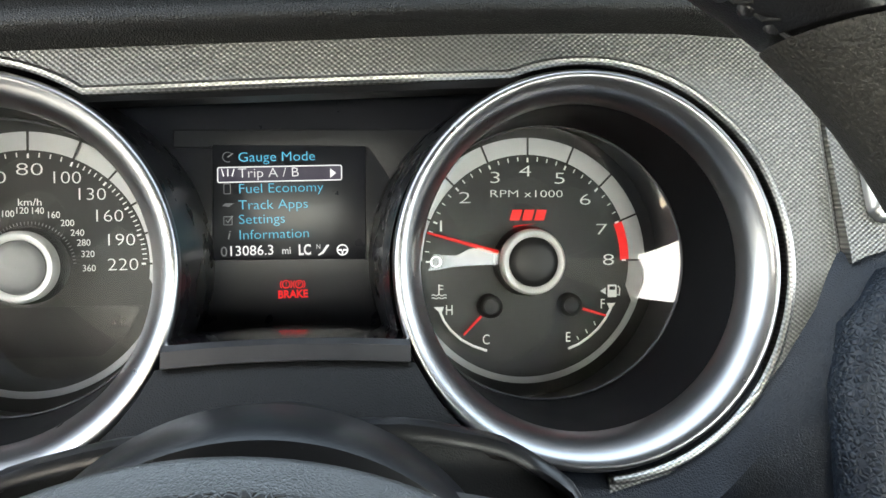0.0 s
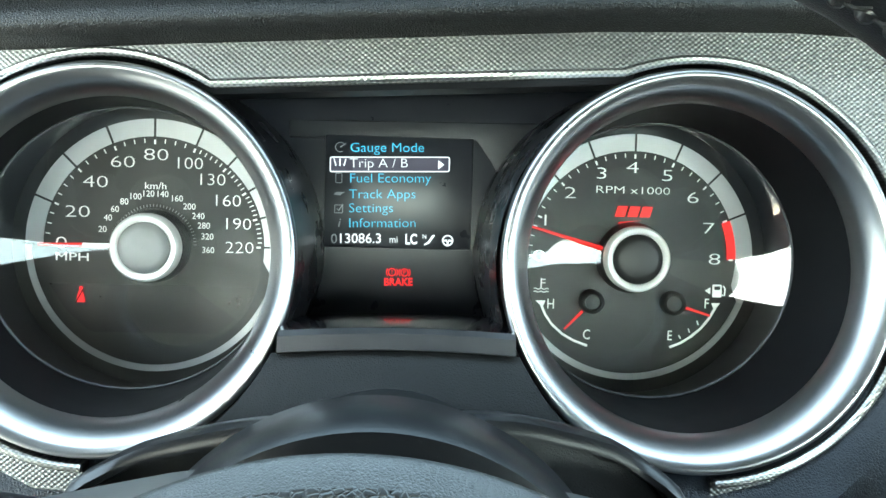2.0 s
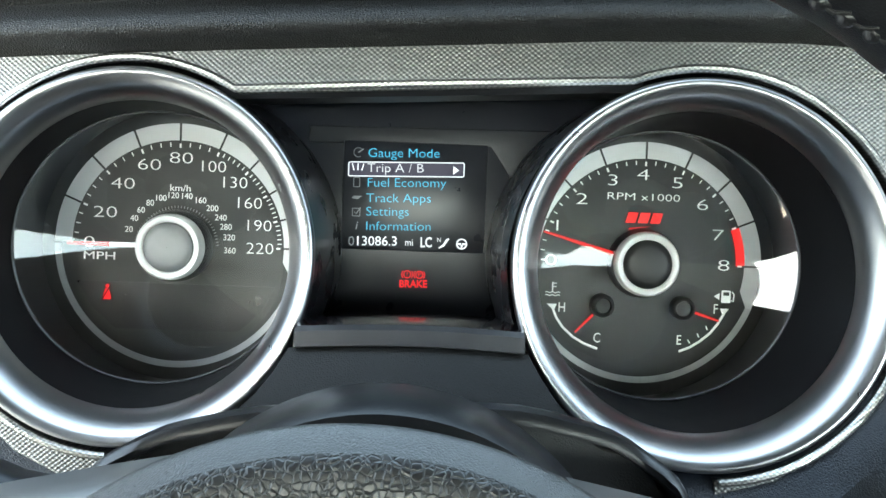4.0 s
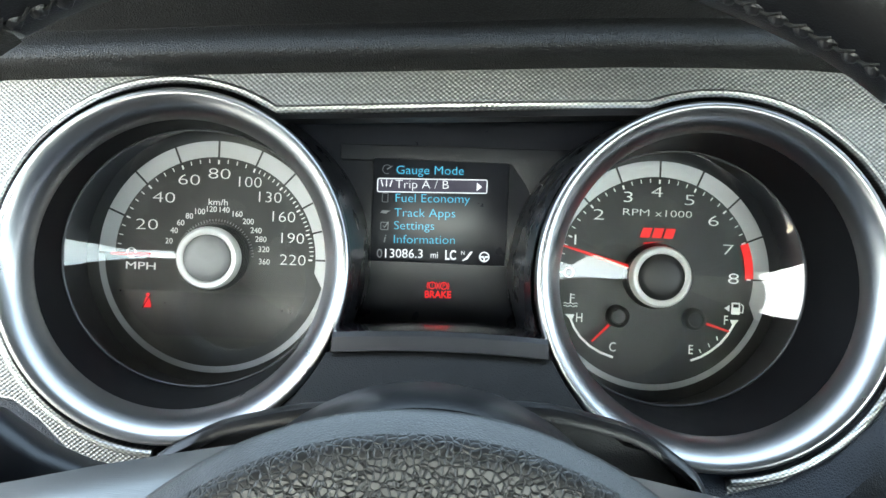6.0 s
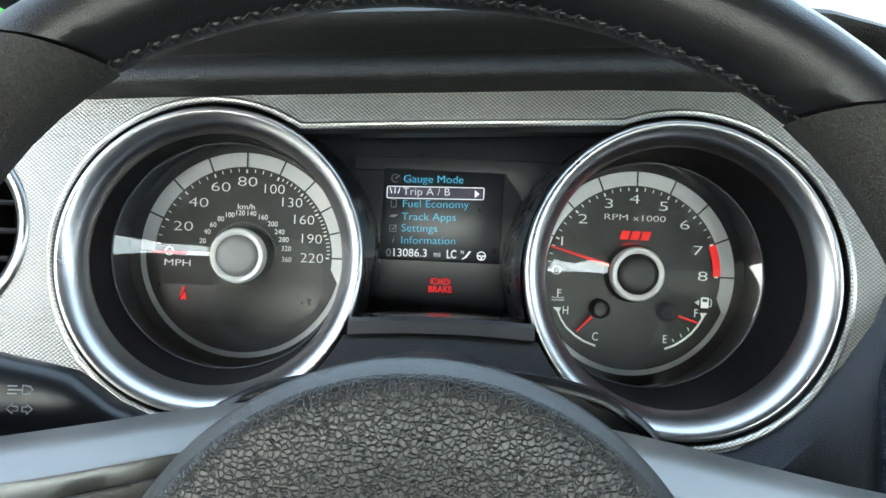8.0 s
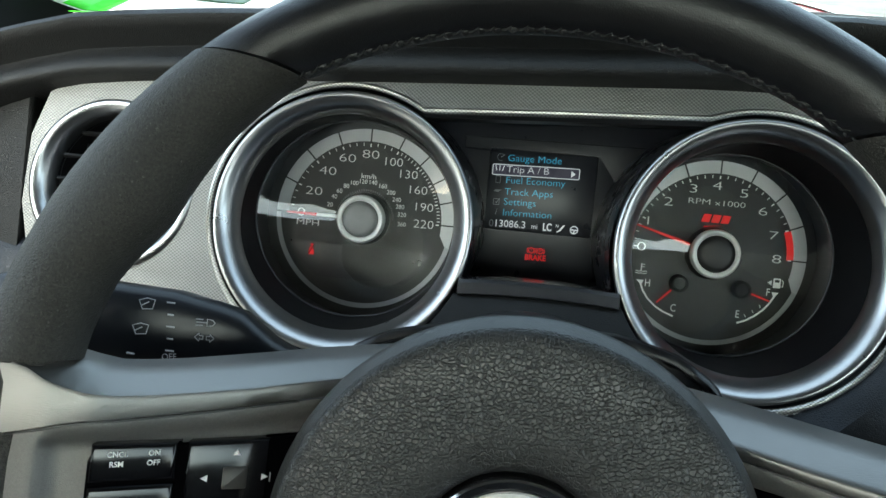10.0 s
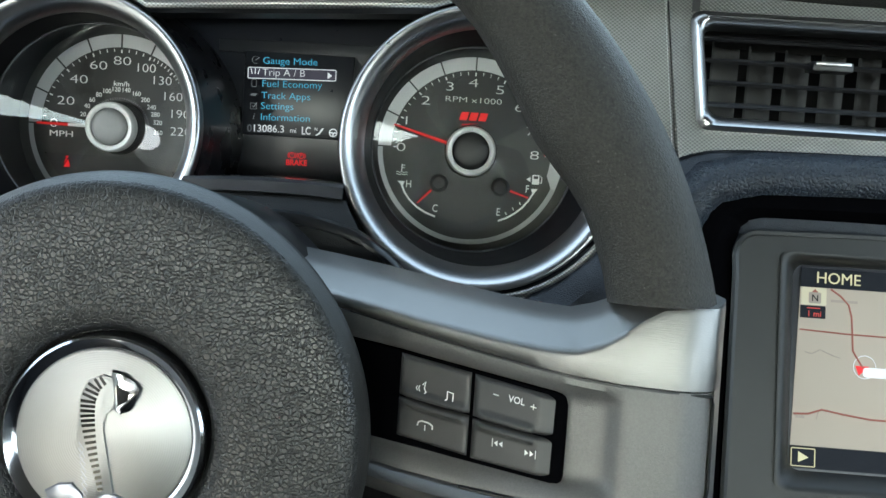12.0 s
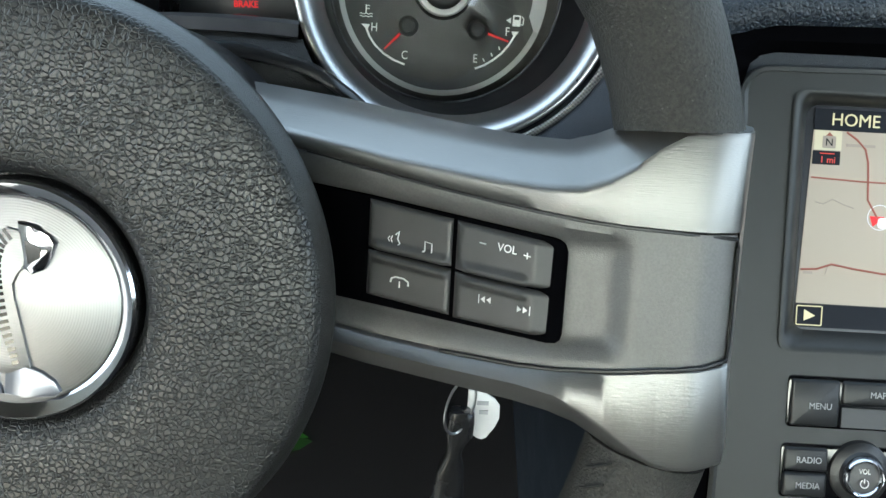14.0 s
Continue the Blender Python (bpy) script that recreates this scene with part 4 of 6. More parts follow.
UP = [  # x, top edge z, ridge z, lower edge z, depth of the top face
    (0.036, -0.0985, -0.1100, -0.1140, 0.030), (0.060, -0.1005, -0.1122, -0.1160, 0.030), (0.080, -0.1025, -0.1150, -0.1190, 0.030), (0.095, -0.1045, -0.1172, -0.1212, 0.030), (0.110, -0.1062, -0.1186, -0.1232, 0.030),
    (0.125, -0.1078, -0.1198, -0.1250, 0.030), (0.137, -0.1086, -0.1202, -0.1262, 0.030), (0.147, -0.1086, -0.1194, -0.1270, 0.029), (0.154, -0.1062, -0.1165, -0.1275, 0.027), (0.160, -0.1030, -0.1125, -0.1278, 0.024),
    (0.166, -0.1015, -0.1075, -0.1280, 0.018), (0.172, -0.1012, -0.1040, -0.1282, 0.010), (0.182, -0.1012, -0.1025, -0.1283, 0.006), (0.189, -0.1012, -0.1025, -0.1284, 0.005), (0.194, -0.1014, -0.1026, -0.1285, 0.005), (0.1965, -0.1016, -0.1028, -0.1286, 0.004)]
LOW = [  # x, upper edge z, ridge z, bottom edge z
    (0.074, -0.1692, -0.1737, -0.1792), (0.090, -0.1705, -0.1750, -0.1806), (0.112, -0.1707, -0.1752, -0.1810), (0.133, -0.1702, -0.1752, -0.1815), (0.143, -0.1692, -0.1760, -0.1822), (0.150, -0.1685, -0.1785, -0.1842),
    (0.157, -0.1678, -0.1827, -0.1880), (0.164, -0.1670, -0.1874, -0.1920), (0.170, -0.1662, -0.1912, -0.1936), (0.175, -0.1657, -0.1920, -0.1938), (0.183, -0.1648, -0.1916, -0.1933), (0.190, -0.1642, -0.1909, -0.1926), (0.1945, -0.1638, -0.1904, -0.1921), (0.1965, -0.1636, -0.1900, -0.1918)]


# the cover of the other spoke sits a little higher
UP_L = []
for x, zt, zr, zl, dep in UP:
    k = max(0.0, min(1.0, (0.172 - x) / 0.022))
    UP_L.append((x, zt + 0.0030 * k, zr + 0.0062 * k, zl + 0.0042 * k, dep))


def flip(v, side):
    """The same on the other side of the wheel."""
    return v if side > 0 else [(2 * (WX - 0.0005) - x, y, z) for x, y, z in v]


def dense(rows, n=4):
    out = []
    for a, b in zip(rows[:-1], rows[1:]):
        out += [tuple(p + (q - p) * k / n for p, q in zip(a, b)) for k in range(n)]
    return out + [rows[-1]]


def half(poly, side):
    return poly if side > 0 else [(2 * (WX - 0.0005) - x, z) for x, z in poly][::-1]


def side_y(side):
    return spoke_y if side > 0 else (lambda x, z: spoke_y(2 * (WX - 0.0005) - x, z))


def ease(u):
    u = max(0.0, min(1.0, u))
    return u * u * (3 - 2 * u)


def rocker(x0, x1, za, zb, zc, zd, upper, fun):
    """A push button with rounded edges, a finger ridge along the gap to its neighbour and, on the outer pair, a sloping end."""
    nx, nz = 40, 26
    end = 0.1364 if x1 > 0.13 else x1
    v, f = [], []
    for i in range(nx + 1):
        x = x0 + (x1 - x0) * i / nx
        zt, zl = za + (zb - za) * i / nx, zc + (zd - zc) * i / nx
        for j in range(nz + 1):
            z = zt + (zl - zt) * j / nz
            round_off = 1 - min(1.0, min(x - x0, x1 - x, zt - z, z - zl) / 0.0013)
            gap = z - zl if upper else zt - z
            ridge = ease((0.0037 - gap) / 0.0024) * ease((x - x0 - 0.0008) / 0.0022) * ease((end - 0.0008 - x) / 0.0022)
            v.append((x, fun(x, z) - 0.0004 + 0.0012 * round_off ** 2 - 0.0016 * ridge + 0.5 * max(0.0, x - end), z))
    for i in range(nx):
        for j in range(nz):
            k = i * (nz + 1) + j
            f.append((k, k + nz + 1, k + nz + 2, k + 1))
    edge = [i * (nz + 1) for i in range(nx)] + [nx * (nz + 1) + j for j in range(nz)] + [i * (nz + 1) + nz for i in range(nx, 0, -1)] + list(range(nz, 0, -1))
    base = len(v)
    v += [(v[k][0], v[k][1] + 0.005, v[k][2]) for k in edge]
    n = len(edge)
    for k in range(n):
        f.append((edge[k], base + k, base + (k + 1) % n, edge[(k + 1) % n]))
    f.append(tuple(range(base + n - 1, base - 1, -1)))
    return v, f


for side in (1, -1):
    rings = []
    ups = UP if side > 0 else UP_L
    for x, zt, zr, zl, dep in dense(ups, 3):
        yr, yl = spoke_y(x, zr) - 0.003, spoke_y(x, zl) - 0.0012
        rings.append([(x, yr + dep, zt), (x, yr + dep * 0.45, zt - (zt - zr) * 0.38), (x, yr + 0.0035, zr + (zt - zr) * 0.16), (x, yr + 0.0006, zr + 0.0008), (x, yr, zr - 0.0006), (x, yl, zl + 0.0005), (x, yl + 0.0012, zl), (x, yl + 0.02, zl), (x, yr + dep + 0.012, zt - 0.006)])
    v, f = loft(rings)
    upper = mesh_ob("spoke_cover", flip(v, side), f, M_SILVER, wheel, "satin silver upper spoke cover", sharp=50)
    rings = []
    for x, zu, zr, zb in dense(LOW, 3):
        yu, yr = spoke_y(x, zu) - 0.0012, spoke_y(x, zr) - 0.0035
        rings.append([(x, yu + 0.02, zu), (x, yu + 0.0012, zu), (x, yu, zu - 0.0005), (x, yr, zr + 0.0010), (x, yr + 0.0008, zr - 0.0006), (x, yr + 0.006, zb), (x, yr + 0.022, zb + 0.001)])
    v, f = loft(rings)
    lower = mesh_ob("spoke_cover", flip(v, side), f, M_SILVER, wheel, "satin silver lower spoke cover", sharp=50)
    ring = []
    for z in [-0.1016 - 0.0902 * k / 12 for k in range(13)]:
        y = spoke_y(0.1955, z)
        ring.append([(0.1906, spoke_y(0.1906, z) - 0.0006, z), (0.1935, spoke_y(0.1935, z) - 0.0012, z), (0.1965, y + 0.001, z), (0.1985, y + 0.008, z), (0.1985, y + 0.02, z), (0.1925, y + 0.02, z)])
    v, f = loft(ring)
    mesh_ob("spoke_edge", flip(v, side), f, M_SILVER, wheel, sharp=50)
    # dark seam between the covers and the panel
    seam = [(r[0], r[3] - 0.0003) for r in ups[2:12]] + [(0.1896, -0.1300), (0.1906, -0.1325), (0.1908, -0.1595), (0.1898, -0.1630)] + [(r[0], r[1] + 0.0003) for r in LOW[10:1:-1]]
    mesh_ob("seam", flip(tube([(x, spoke_y(x, z) - 0.0004, z) for x, z in seam], 0.0005, 6)[0], side), tube([(x, spoke_y(x, z), z) for x, z in seam], 0.0005, 6)[1], M_BLACK, wheel)
    # grey panel with a button well
    nx, nz = 64, 16
    v, f = [], []
    for i in range(nx + 1):
        x = 0.064 + (0.1908 - 0.064) * i / nx
        zt = lerp(x, [r[0] for r in ups], [r[3] for r in ups]) - 0.0006
        zb = lerp(x, [r[0] for r in LOW], [r[1] for r in LOW]) + 0.0006
        for j in range(nz + 1):
            z = zt + (zb - zt) * j / nz
            w = min(j, nz - j) / nz
            e = max(0.0, min(1.0, (0.1625 - x) / 0.0055))
            d = e * e * (3 - 2 * e) * max(0.0, min(1.0, (w - 0.085) / 0.06))
            v.append((x, spoke_y(x, z) + 0.0008 + 0.0045 * d, z))
    for i in range(nx):
        for j in range(nz):
            f.append((i * (nz + 1) + j, (i + 1) * (nz + 1) + j, (i + 1) * (nz + 1) + j + 1, i * (nz + 1) + j + 1))
    mesh_ob("spoke_panel", flip(v, side), f, M_PANEL, wheel, "dark grey metallic spoke panel", sharp=50)
    # the well's shade comes from its near-black colour
    part("button_well", prism(half([(0.050, -0.1262), (0.0875, -0.1288), (0.1415, -0.1336), (0.1436, -0.1341), (0.1448, -0.1350), (0.1454, -0.1368), (0.1452, -0.1596), (0.1447, -0.1614), (0.1435, -0.1624), (0.1412, -0.1627), (0.0880, -0.1612), (0.050, -0.1600)], side), lambda x, z, fy=side_y(side): fy(x, z) + 0.0018, 0.004, 0.0004), M_GAPSHADE, wheel)
    fy = side_y(side)
    if side > 0:
        quads = [((0.0892, 0.1141), (-0.1296, -0.1321), (-0.1439, -0.1457)), ((0.0892, 0.1141), (-0.1447, -0.1465), (-0.1582, -0.1599)),
                 ((0.1153, 0.1429), (-0.1323, -0.1350), (-0.1462, -0.1481)), ((0.1153, 0.1429), (-0.1470, -0.1489), (-0.1603, -0.1611))]
    else:
        quads = [((0.1180, 0.1440), (-0.1300, -0.1305), (-0.1433, -0.1440)), ((0.1180, 0.1440), (-0.1445, -0.1452), (-0.1575, -0.1575)),
                 ((0.0885, 0.1150), (-0.1290, -0.1300), (-0.1555, -0.1575))]
    for (x0, x1), (za, zb), (zc, zd) in quads:
        q = [(x0, za), (x1, zb), (x1, zd), (x0, zc)]
        if side < 0:
            part("button", prism(half(q, side), lambda x, z, g=fy: g(x, z) - 0.0004, 0.005, 0.0016, 3), M_GLOSSBLACK, wheel, "black push button")
        else:
            mesh_ob("button", *rocker(x0, x1, za, zb, zc, zd, za > -0.14, fy), M_BUTTON, wheel, "black push button with a finger ridge", sharp=40)


def wheel_sign(text, x, z, size, wide=1.0, name="button_sign"):
    s = 1 if x > WX else -1
    xm = x if s > 0 else 2 * (WX - 0.0005) - x
    sl = (spoke_y(xm + 0.004, z) - spoke_y(xm - 0.004, z)) / 0.008 * s
    words(text, x, z, spoke_y(xm, z) - 0.0010, size * 0.85, M_WHITE, wheel, wide, bold=0.00003, turn=-3.5 if s > 0 else 2.0, name=name, dy_dx=sl, dy_dz=0.10)


def mark(pts, r=0.00028, closed=False, side=1):
    v = []
    for x, z in pts:
        xm = x if side > 0 else 2 * (WX - 0.0005) - x
        v.append((x, spoke_y(xm, z) - 0.0007, z))
    mesh_ob("button_sign", *tube(v, r * 0.72, 5, closed), M_WHITE, wheel)


def tri_mark(pts, side=1):
    g = side_y(side)
    mx, mz = sum(p[0] for p in pts) / len(pts), sum(p[1] for p in pts) / len(pts)
    pts = [(mx + 0.75 * (x - mx), mz + 0.75 * (z - mz)) for x, z in pts]
    part("button_sign", prism(pts, lambda x, z: g(x, z) - 0.0008, 0.0006), M_WHITE, wheel, smooth=False)


wheel_sign("VOL", 0.1290, -0.1378, 0.0026, 0.85)
mark([(0.1215, -0.1372), (0.1233, -0.1374)])
mark([(0.1335, -0.1388), (0.1353, -0.1390)])
mark([(0.1344, -0.1380), (0.1344, -0.1398)])
for x0, d in ((0.1225, -1), (0.1325, 1)):
    z0 = -0.1531 - 0.09 * (x0 - 0.1225)
    for k in (0, 1):
        xx = x0 + k * 0.0016
        tri = [(xx, z0), (xx + 0.0015, z0 + 0.0012), (xx + 0.0015, z0 - 0.0012)] if d < 0 else [(xx + 0.0015, z0), (xx, z0 + 0.0012), (xx, z0 - 0.0012)]
        tri_mark(tri)
    bar = x0 - 0.0003 if d < 0 else x0 + 0.0035
    mark([(bar, z0 + 0.0013), (bar, z0 - 0.0013)], 0.0002)
# handset, voice and note signs
mark([(0.0965, -0.1530), (0.0968, -0.1518), (0.0980, -0.1512), (0.1005, -0.1514), (0.1018, -0.1522), (0.1018, -0.1534)], 0.0004)
mark([(0.0992, -0.1524), (0.0992, -0.1543)], 0.0003)
mark([(0.0975, -0.1388), (0.0985, -0.1376), (0.0981, -0.1400), (0.0988, -0.1412), (0.0976, -0.1424)], 0.0003)
for k in range(2):
    mark([(0.0965 - 0.0008 * k, -0.1392 - 0.0002 * k), (0.0961 - 0.0009 * k, -0.1402), (0.0965 - 0.0008 * k, -0.1412 + 0.0002 * k)], 0.00022)
mark([(0.1062, -0.1424), (0.1062, -0.1394), (0.1082, -0.1398), (0.1082, -0.1428)], 0.0003)
mark([(0.1056, -0.1426), (0.1062, -0.1424)], 0.0006)
mark([(0.1076, -0.1430), (0.1082, -0.1428)], 0.0006)
wheel_sign("CNCL", -0.1435, -0.1338, 0.0022, 0.85)
wheel_sign("RSM", -0.1435, -0.1372, 0.0022, 0.85)
wheel_sign("ON", -0.1325, -0.1334, 0.0022, 0.85)
wheel_sign("OFF", -0.1325, -0.1368, 0.0022, 0.85)
wheel_sign("- SET +", -0.1380, -0.1505, 0.0026, 0.9)
for dx, dz in ((0, 1), (0, -1), (1, 0), (-1, 0)):
    cx, cz = -0.1068 + dx * 0.0098, -0.1430 + dz * 0.0092
    t = 0.0013
    tri_mark([(cx + dx * t * 1.2, cz + dz * t * 1.2), (cx - dx * t + dz * t * 1.2, cz - dz * t - dx * t * 1.2), (cx - dx * t - dz * t * 1.2, cz - dz * t + dx * t * 1.2)], -1)
ok = part("button", prism(rrect(-0.1108, -0.1028, -0.1472, -0.1390, 0.0006, 2), lambda x, z, g=side_y(-1): g(x, z) - 0.0012, 0.004, 0.0008), M_BUTTON, wheel, "raised centre button")
wheel_sign("OK", -0.1068, -0.1431, 0.0016, 0.9)
mark([(-0.0952, -0.1415), (-0.0952, -0.1448)], 0.0003, side=-1)

# hub cover, badge and rear shroud of the wheel
HX, HZ = SPIN


def tilted(profile, n=96, cx=HX, cz=HZ):
    v, f = lathe(profile, cx, cz, n, 0.08)
    return v, f


hubp = [(0.0600, -0.205), (0.0700, -0.2250), (0.0780, -0.2390), (0.0826, -0.2480), (0.0856, -0.2535), (0.0864, -0.2556), (0.0861, -0.2572), (0.0849, -0.2602), (0.0832, -0.2634), (0.0822, -0.2648), (0.0806, -0.2656), (0.0780, -0.2659), (0.0720, -0.2661), (0.0620, -0.2660), (0.0500, -0.2654), (0.0430, -0.2650), (0.0395, -0.2644), (0.0368, -0.2632), (0.0350, -0.2612), (0.0342, -0.2585), (0.0340, -0.2550), (0.0001, -0.2550)]
hubc = mesh_ob("airbag_cover", *tilted(hubp[8:], 128), M_HUB, wheel, "round grained black airbag cover", sharp=60)
mesh_ob("cover_edge", *tilted(hubp[:9], 128), M_HUBEDGE, wheel, "smooth sloping edge of the airbag cover", sharp=60)
badge = mesh_ob("badge", *tilted([(0.0288, -0.258), (0.0288, -0.2627), (0.0280, -0.2630), (0.0001, -0.2632)], 96), M_ALU, wheel, "round spun aluminium badge", sharp=30)
mesh_ob("badge_rim", *tilted([(0.0335, -0.256), (0.0334, -0.2625), (0.0331, -0.2638), (0.0323, -0.2644), (0.0304, -0.2636), (0.0289, -0.2625), (0.0288, -0.260)], 96), M_POLISH, badge, "polished bevelled rim", sharp=30)


def badge_piece(poly, h, material, name, bevel=0.0003):
    part(name, prism(poly, lambda x, z: -0.2629 - h + 0.08 * (z - HZ), h + 0.001, bevel), material, badge)


def bx_(pts):
    return [(HX + 0.001 * x, HZ + 0.001 * z) for x, z in pts]


# a plain raised crest: a swept body with a ladder of slots, a hooked head and a coiled foot
BODY_L = [(-1, 20.5), (-5.5, 18.5), (-7.8, 14), (-8.2, 8), (-8.5, 2), (-8.7, -2), (-7, -8), (-5.5, -14), (-5, -20)]
BODY_R = [(5, -20), (3.6, -14), (2, -6), (0.4, 1), (-0.4, 5), (1.0, 8), (3.2, 9.8), (4, 14.7), (2.3, 19.6)]
badge_piece(bx_(BODY_L + BODY_R), 0.0012, M_ALU, "crest_body")
badge_piece(bx_([(1.9, 22.2), (6.7, 21.3), (9.8, 18.3), (12.2, 16.8), (10.8, 12.9), (8.9, 9.4), (5.4, 8), (3.2, 9.8), (4, 14.7), (2.3, 19.6)]), 0.0019, M_POLISH, "crest_head", 0.0006)
badge_piece(bx_([(3.9, 17.6), (8.2, 15.4), (7.8, 12.6), (4.8, 10.9)]), 0.0022, M_GLOSSBLACK, "crest_hollow", 0)
badge_piece(bx_([(3, -17.5), (7.5, -19), (11, -21.5), (12.7, -24.5), (11, -26.2), (3, -26.4), (-3, -26), (-2.5, -20)]), 0.0013, M_BADGE, "crest_foot", 0.0006)
badge_piece(bx_([(-3.1, -26), (-10, -24.5), (-16.5, -21), (-18, -18.5), (-13.5, -15.8), (-9, -15.5), (-5.4, -19)]), 0.0011, M_BADGE, "crest_foot", 0.0006)
SPINE_Z = [19.6, 16.5, 12, 7.6, 3.2, -2.1, -7.4, -12.7, -18]
SPINE_X = [0.5, -3.5, -5.2, -5.2, -4.6, -3.5, -2.1, -0.5, 0.8]
SPINE_W = [1.3, 2.3, 2.5, 2.4, 2.2, 1.8, 1.4, 1.1, 0.9]
for k in range(22):
    u = 0.35 + 7.4 * k / 21
    ix = list(range(9))
    cx, cz, w = lerp(u, ix, SPINE_X), lerp(u, ix, SPINE_Z), lerp(u, ix, SPINE_W)
    dx, dz = lerp(u + 0.2, ix, SPINE_X) - lerp(u - 0.2, ix, SPINE_X), lerp(u + 0.2, ix, SPINE_Z) - lerp(u - 0.2, ix, SPINE_Z)
    q = math.hypot(dx, dz)
    dx, dz, h = dx / q, dz / q, 0.48
    badge_piece(bx_([(cx - dz * w * a + dx * h * b, cz + dx * w * a + dz * h * b) for a, b in ((-1, -1), (1, -1), (1, 1), (-1, 1))]), 0.0013, M_GLOSSBLACK, "crest_slot", 0)
# scale marks on the lower body
for k in range(8):
    z = -3.0 - 2.3 * k
    x0 = -6.6 + 0.33 * k
    for sgn in (1, -1):
        badge_piece(bx_([(x0 - 1.0, z + 1.0 * sgn), (x0 - 0.75, z + 1.2 * sgn), (x0 + 1.0, z - 1.0 * sgn), (x0 + 0.75, z - 1.2 * sgn)]), 0.00125 + 0.00005 * sgn, M_BADGE, "crest_mark", 0)
mesh_ob("rear_shroud", *tilted([(0.046, -0.165), (0.0655, -0.168), (0.0680, -0.174), (0.0682, -0.200), (0.0665, -0.2045), (0.060, -0.206)], 96, HX + 0.002, -0.1482), M_SHROUD, wheel, "black plastic rear shroud", sharp=50)
for k, c in enumerate("AIRBAG"):
    a = 236 + 14.5 * k
    r = 0.0470
    words(c, HX + r * math.cos(radians(a)), HZ + r * math.sin(radians(a)), -0.2645 + 0.08 * r * math.sin(radians(a)), 0.0040, M_HUB, wheel, 1.2, turn=a + 90, name="embossed_letter", dy_dz=0.08)

# ---- column, stalk, key ----
column = thing("steering_column", "black plastic steering column shroud under the wheel", "steering column", (0, -0.15, -0.16))
ARCH = [(-0.094, -0.135), (-0.090, -0.118), (-0.0845, -0.1030), (-0.066, -0.0925), (-0.040, -0.0862), (0.0, -0.0835), (0.0357, -0.0832), (0.063, -0.0895), (0.082, -0.1025), (0.088, -0.118), (0.092, -0.140)]
fine = []
for (xa, za), (xb, zb) in zip(ARCH[:-1], ARCH[1:]):
    fine += [(xa + (xb - xa) * k / 4, za + (zb - za) * k / 4) for k in range(4)]
fine.append(ARCH[-1])
sm = [fine[0]] + [tuple((fine[k - 1][j] + 2 * fine[k][j] + fine[k + 1][j]) / 4 for j in (0, 1)) for k in range(1, len(fine) - 1)] + [fine[-1]]
rings = []
for y, s, dz in ((-0.085, 0.90, -0.020), (-0.100, 0.95, -0.0150), (-0.130, 0.98, -0.0075), (-0.160, 1.0, -0.0006), (-0.1645, 1.0, 0.0), (-0.1670, 0.995, -0.0008), (-0.1682, 0.985, -0.0030), (-0.1680, 0.975, -0.0050), (-0.150, 0.955, -0.0075), (-0.120, 0.93, -0.016)):
    rings.append([(x * s, y, z - 0.0028 + dz * (1 - 0.55 * (x / 0.094) ** 2) + (1 - s) * -0.02) for x, z in sm])
mesh_ob("upper_shroud", *loft(rings, False, False), M_SHROUD, column, sharp=40)
front = [(x * 0.965, z - 0.0075) for x, z in sm] + [(0.080, -0.150), (-0.080, -0.150)]
part("front_face", prism(front, lambda x, z: -0.1615 + 0.06 * (z + 0.10), 0.01, 0.002), M_COLUMN, column, "grained face of the column shroud")
mesh_ob("tube", *lathe([(0.055, -0.17), (0.055, -0.02)], 0.0, -0.150, 48), M_BLACK, column)
rings = [[(x * s, y, -0.135 - (0.075 * math.sin(math.pi * k / 12) + dz)) for k, x in enumerate([-0.092 + 0.184 * j / 12 for j in range(13)])] for y, s, dz in ((-0.08, 0.9, 0.03), (-0.166, 1.0, 0.0), (-0.168, 0.96, -0.004))]
mesh_ob("lower_shroud", *loft(rings, False, False), M_SHROUD, column, sharp=40)

stalk = thing("turn_signal_stalk", "black multifunction stalk with printed wiper and lamp signs", "stalk", (-0.15, -0.17, -0.11))
rings = []
for x, zc, hz, hy, y in ((-0.070, -0.1180, 0.005, 0.006, -0.150), (-0.095, -0.1170, 0.006, 0.007, -0.158), (-0.105, -0.1150, 0.0080, 0.008, -0.164), (-0.116, -0.1120, 0.0112, 0.009, -0.168), (-0.129, -0.1045, 0.0145, 0.010, -0.172), (-0.137, -0.1020, 0.0142, 0.010, -0.1735), (-0.157, -0.0998, 0.0168, 0.0105, -0.178), (-0.200, -0.0980, 0.0178, 0.011, -0.186), (-0.228, -0.0975, 0.0172, 0.010, -0.192), (-0.234, -0.0975, 0.014, 0.007, -0.193)):
    zc -= 0.003
    rings.append([(x, y - hy * math.copysign(abs(math.sin(p)) ** 0.7, math.sin(p)), zc + hz * math.copysign(abs(math.cos(p)) ** 0.6, math.cos(p))) for p in [2 * math.pi * i / 24 for i in range(24)]])
mesh_ob("arm", *loft(rings), M_STALK, stalk, sharp=50)


def stalk_line(pts, r=0.00026, closed=False):
    mx, mz = sum(p[0] for p in pts) / len(pts), sum(p[1] for p in pts) / len(pts)
    pts = [(mx + (x - mx) * 0.78, mz + (z - mz) * 0.78 - 0.002) for x, z in pts]
    mesh_ob("sign", *tube([(x, -0.1785 + (x + 0.13) * 0.19 - 0.0055, z) for x, z in pts], r, 5, closed), M_DIMPRINT, stalk)


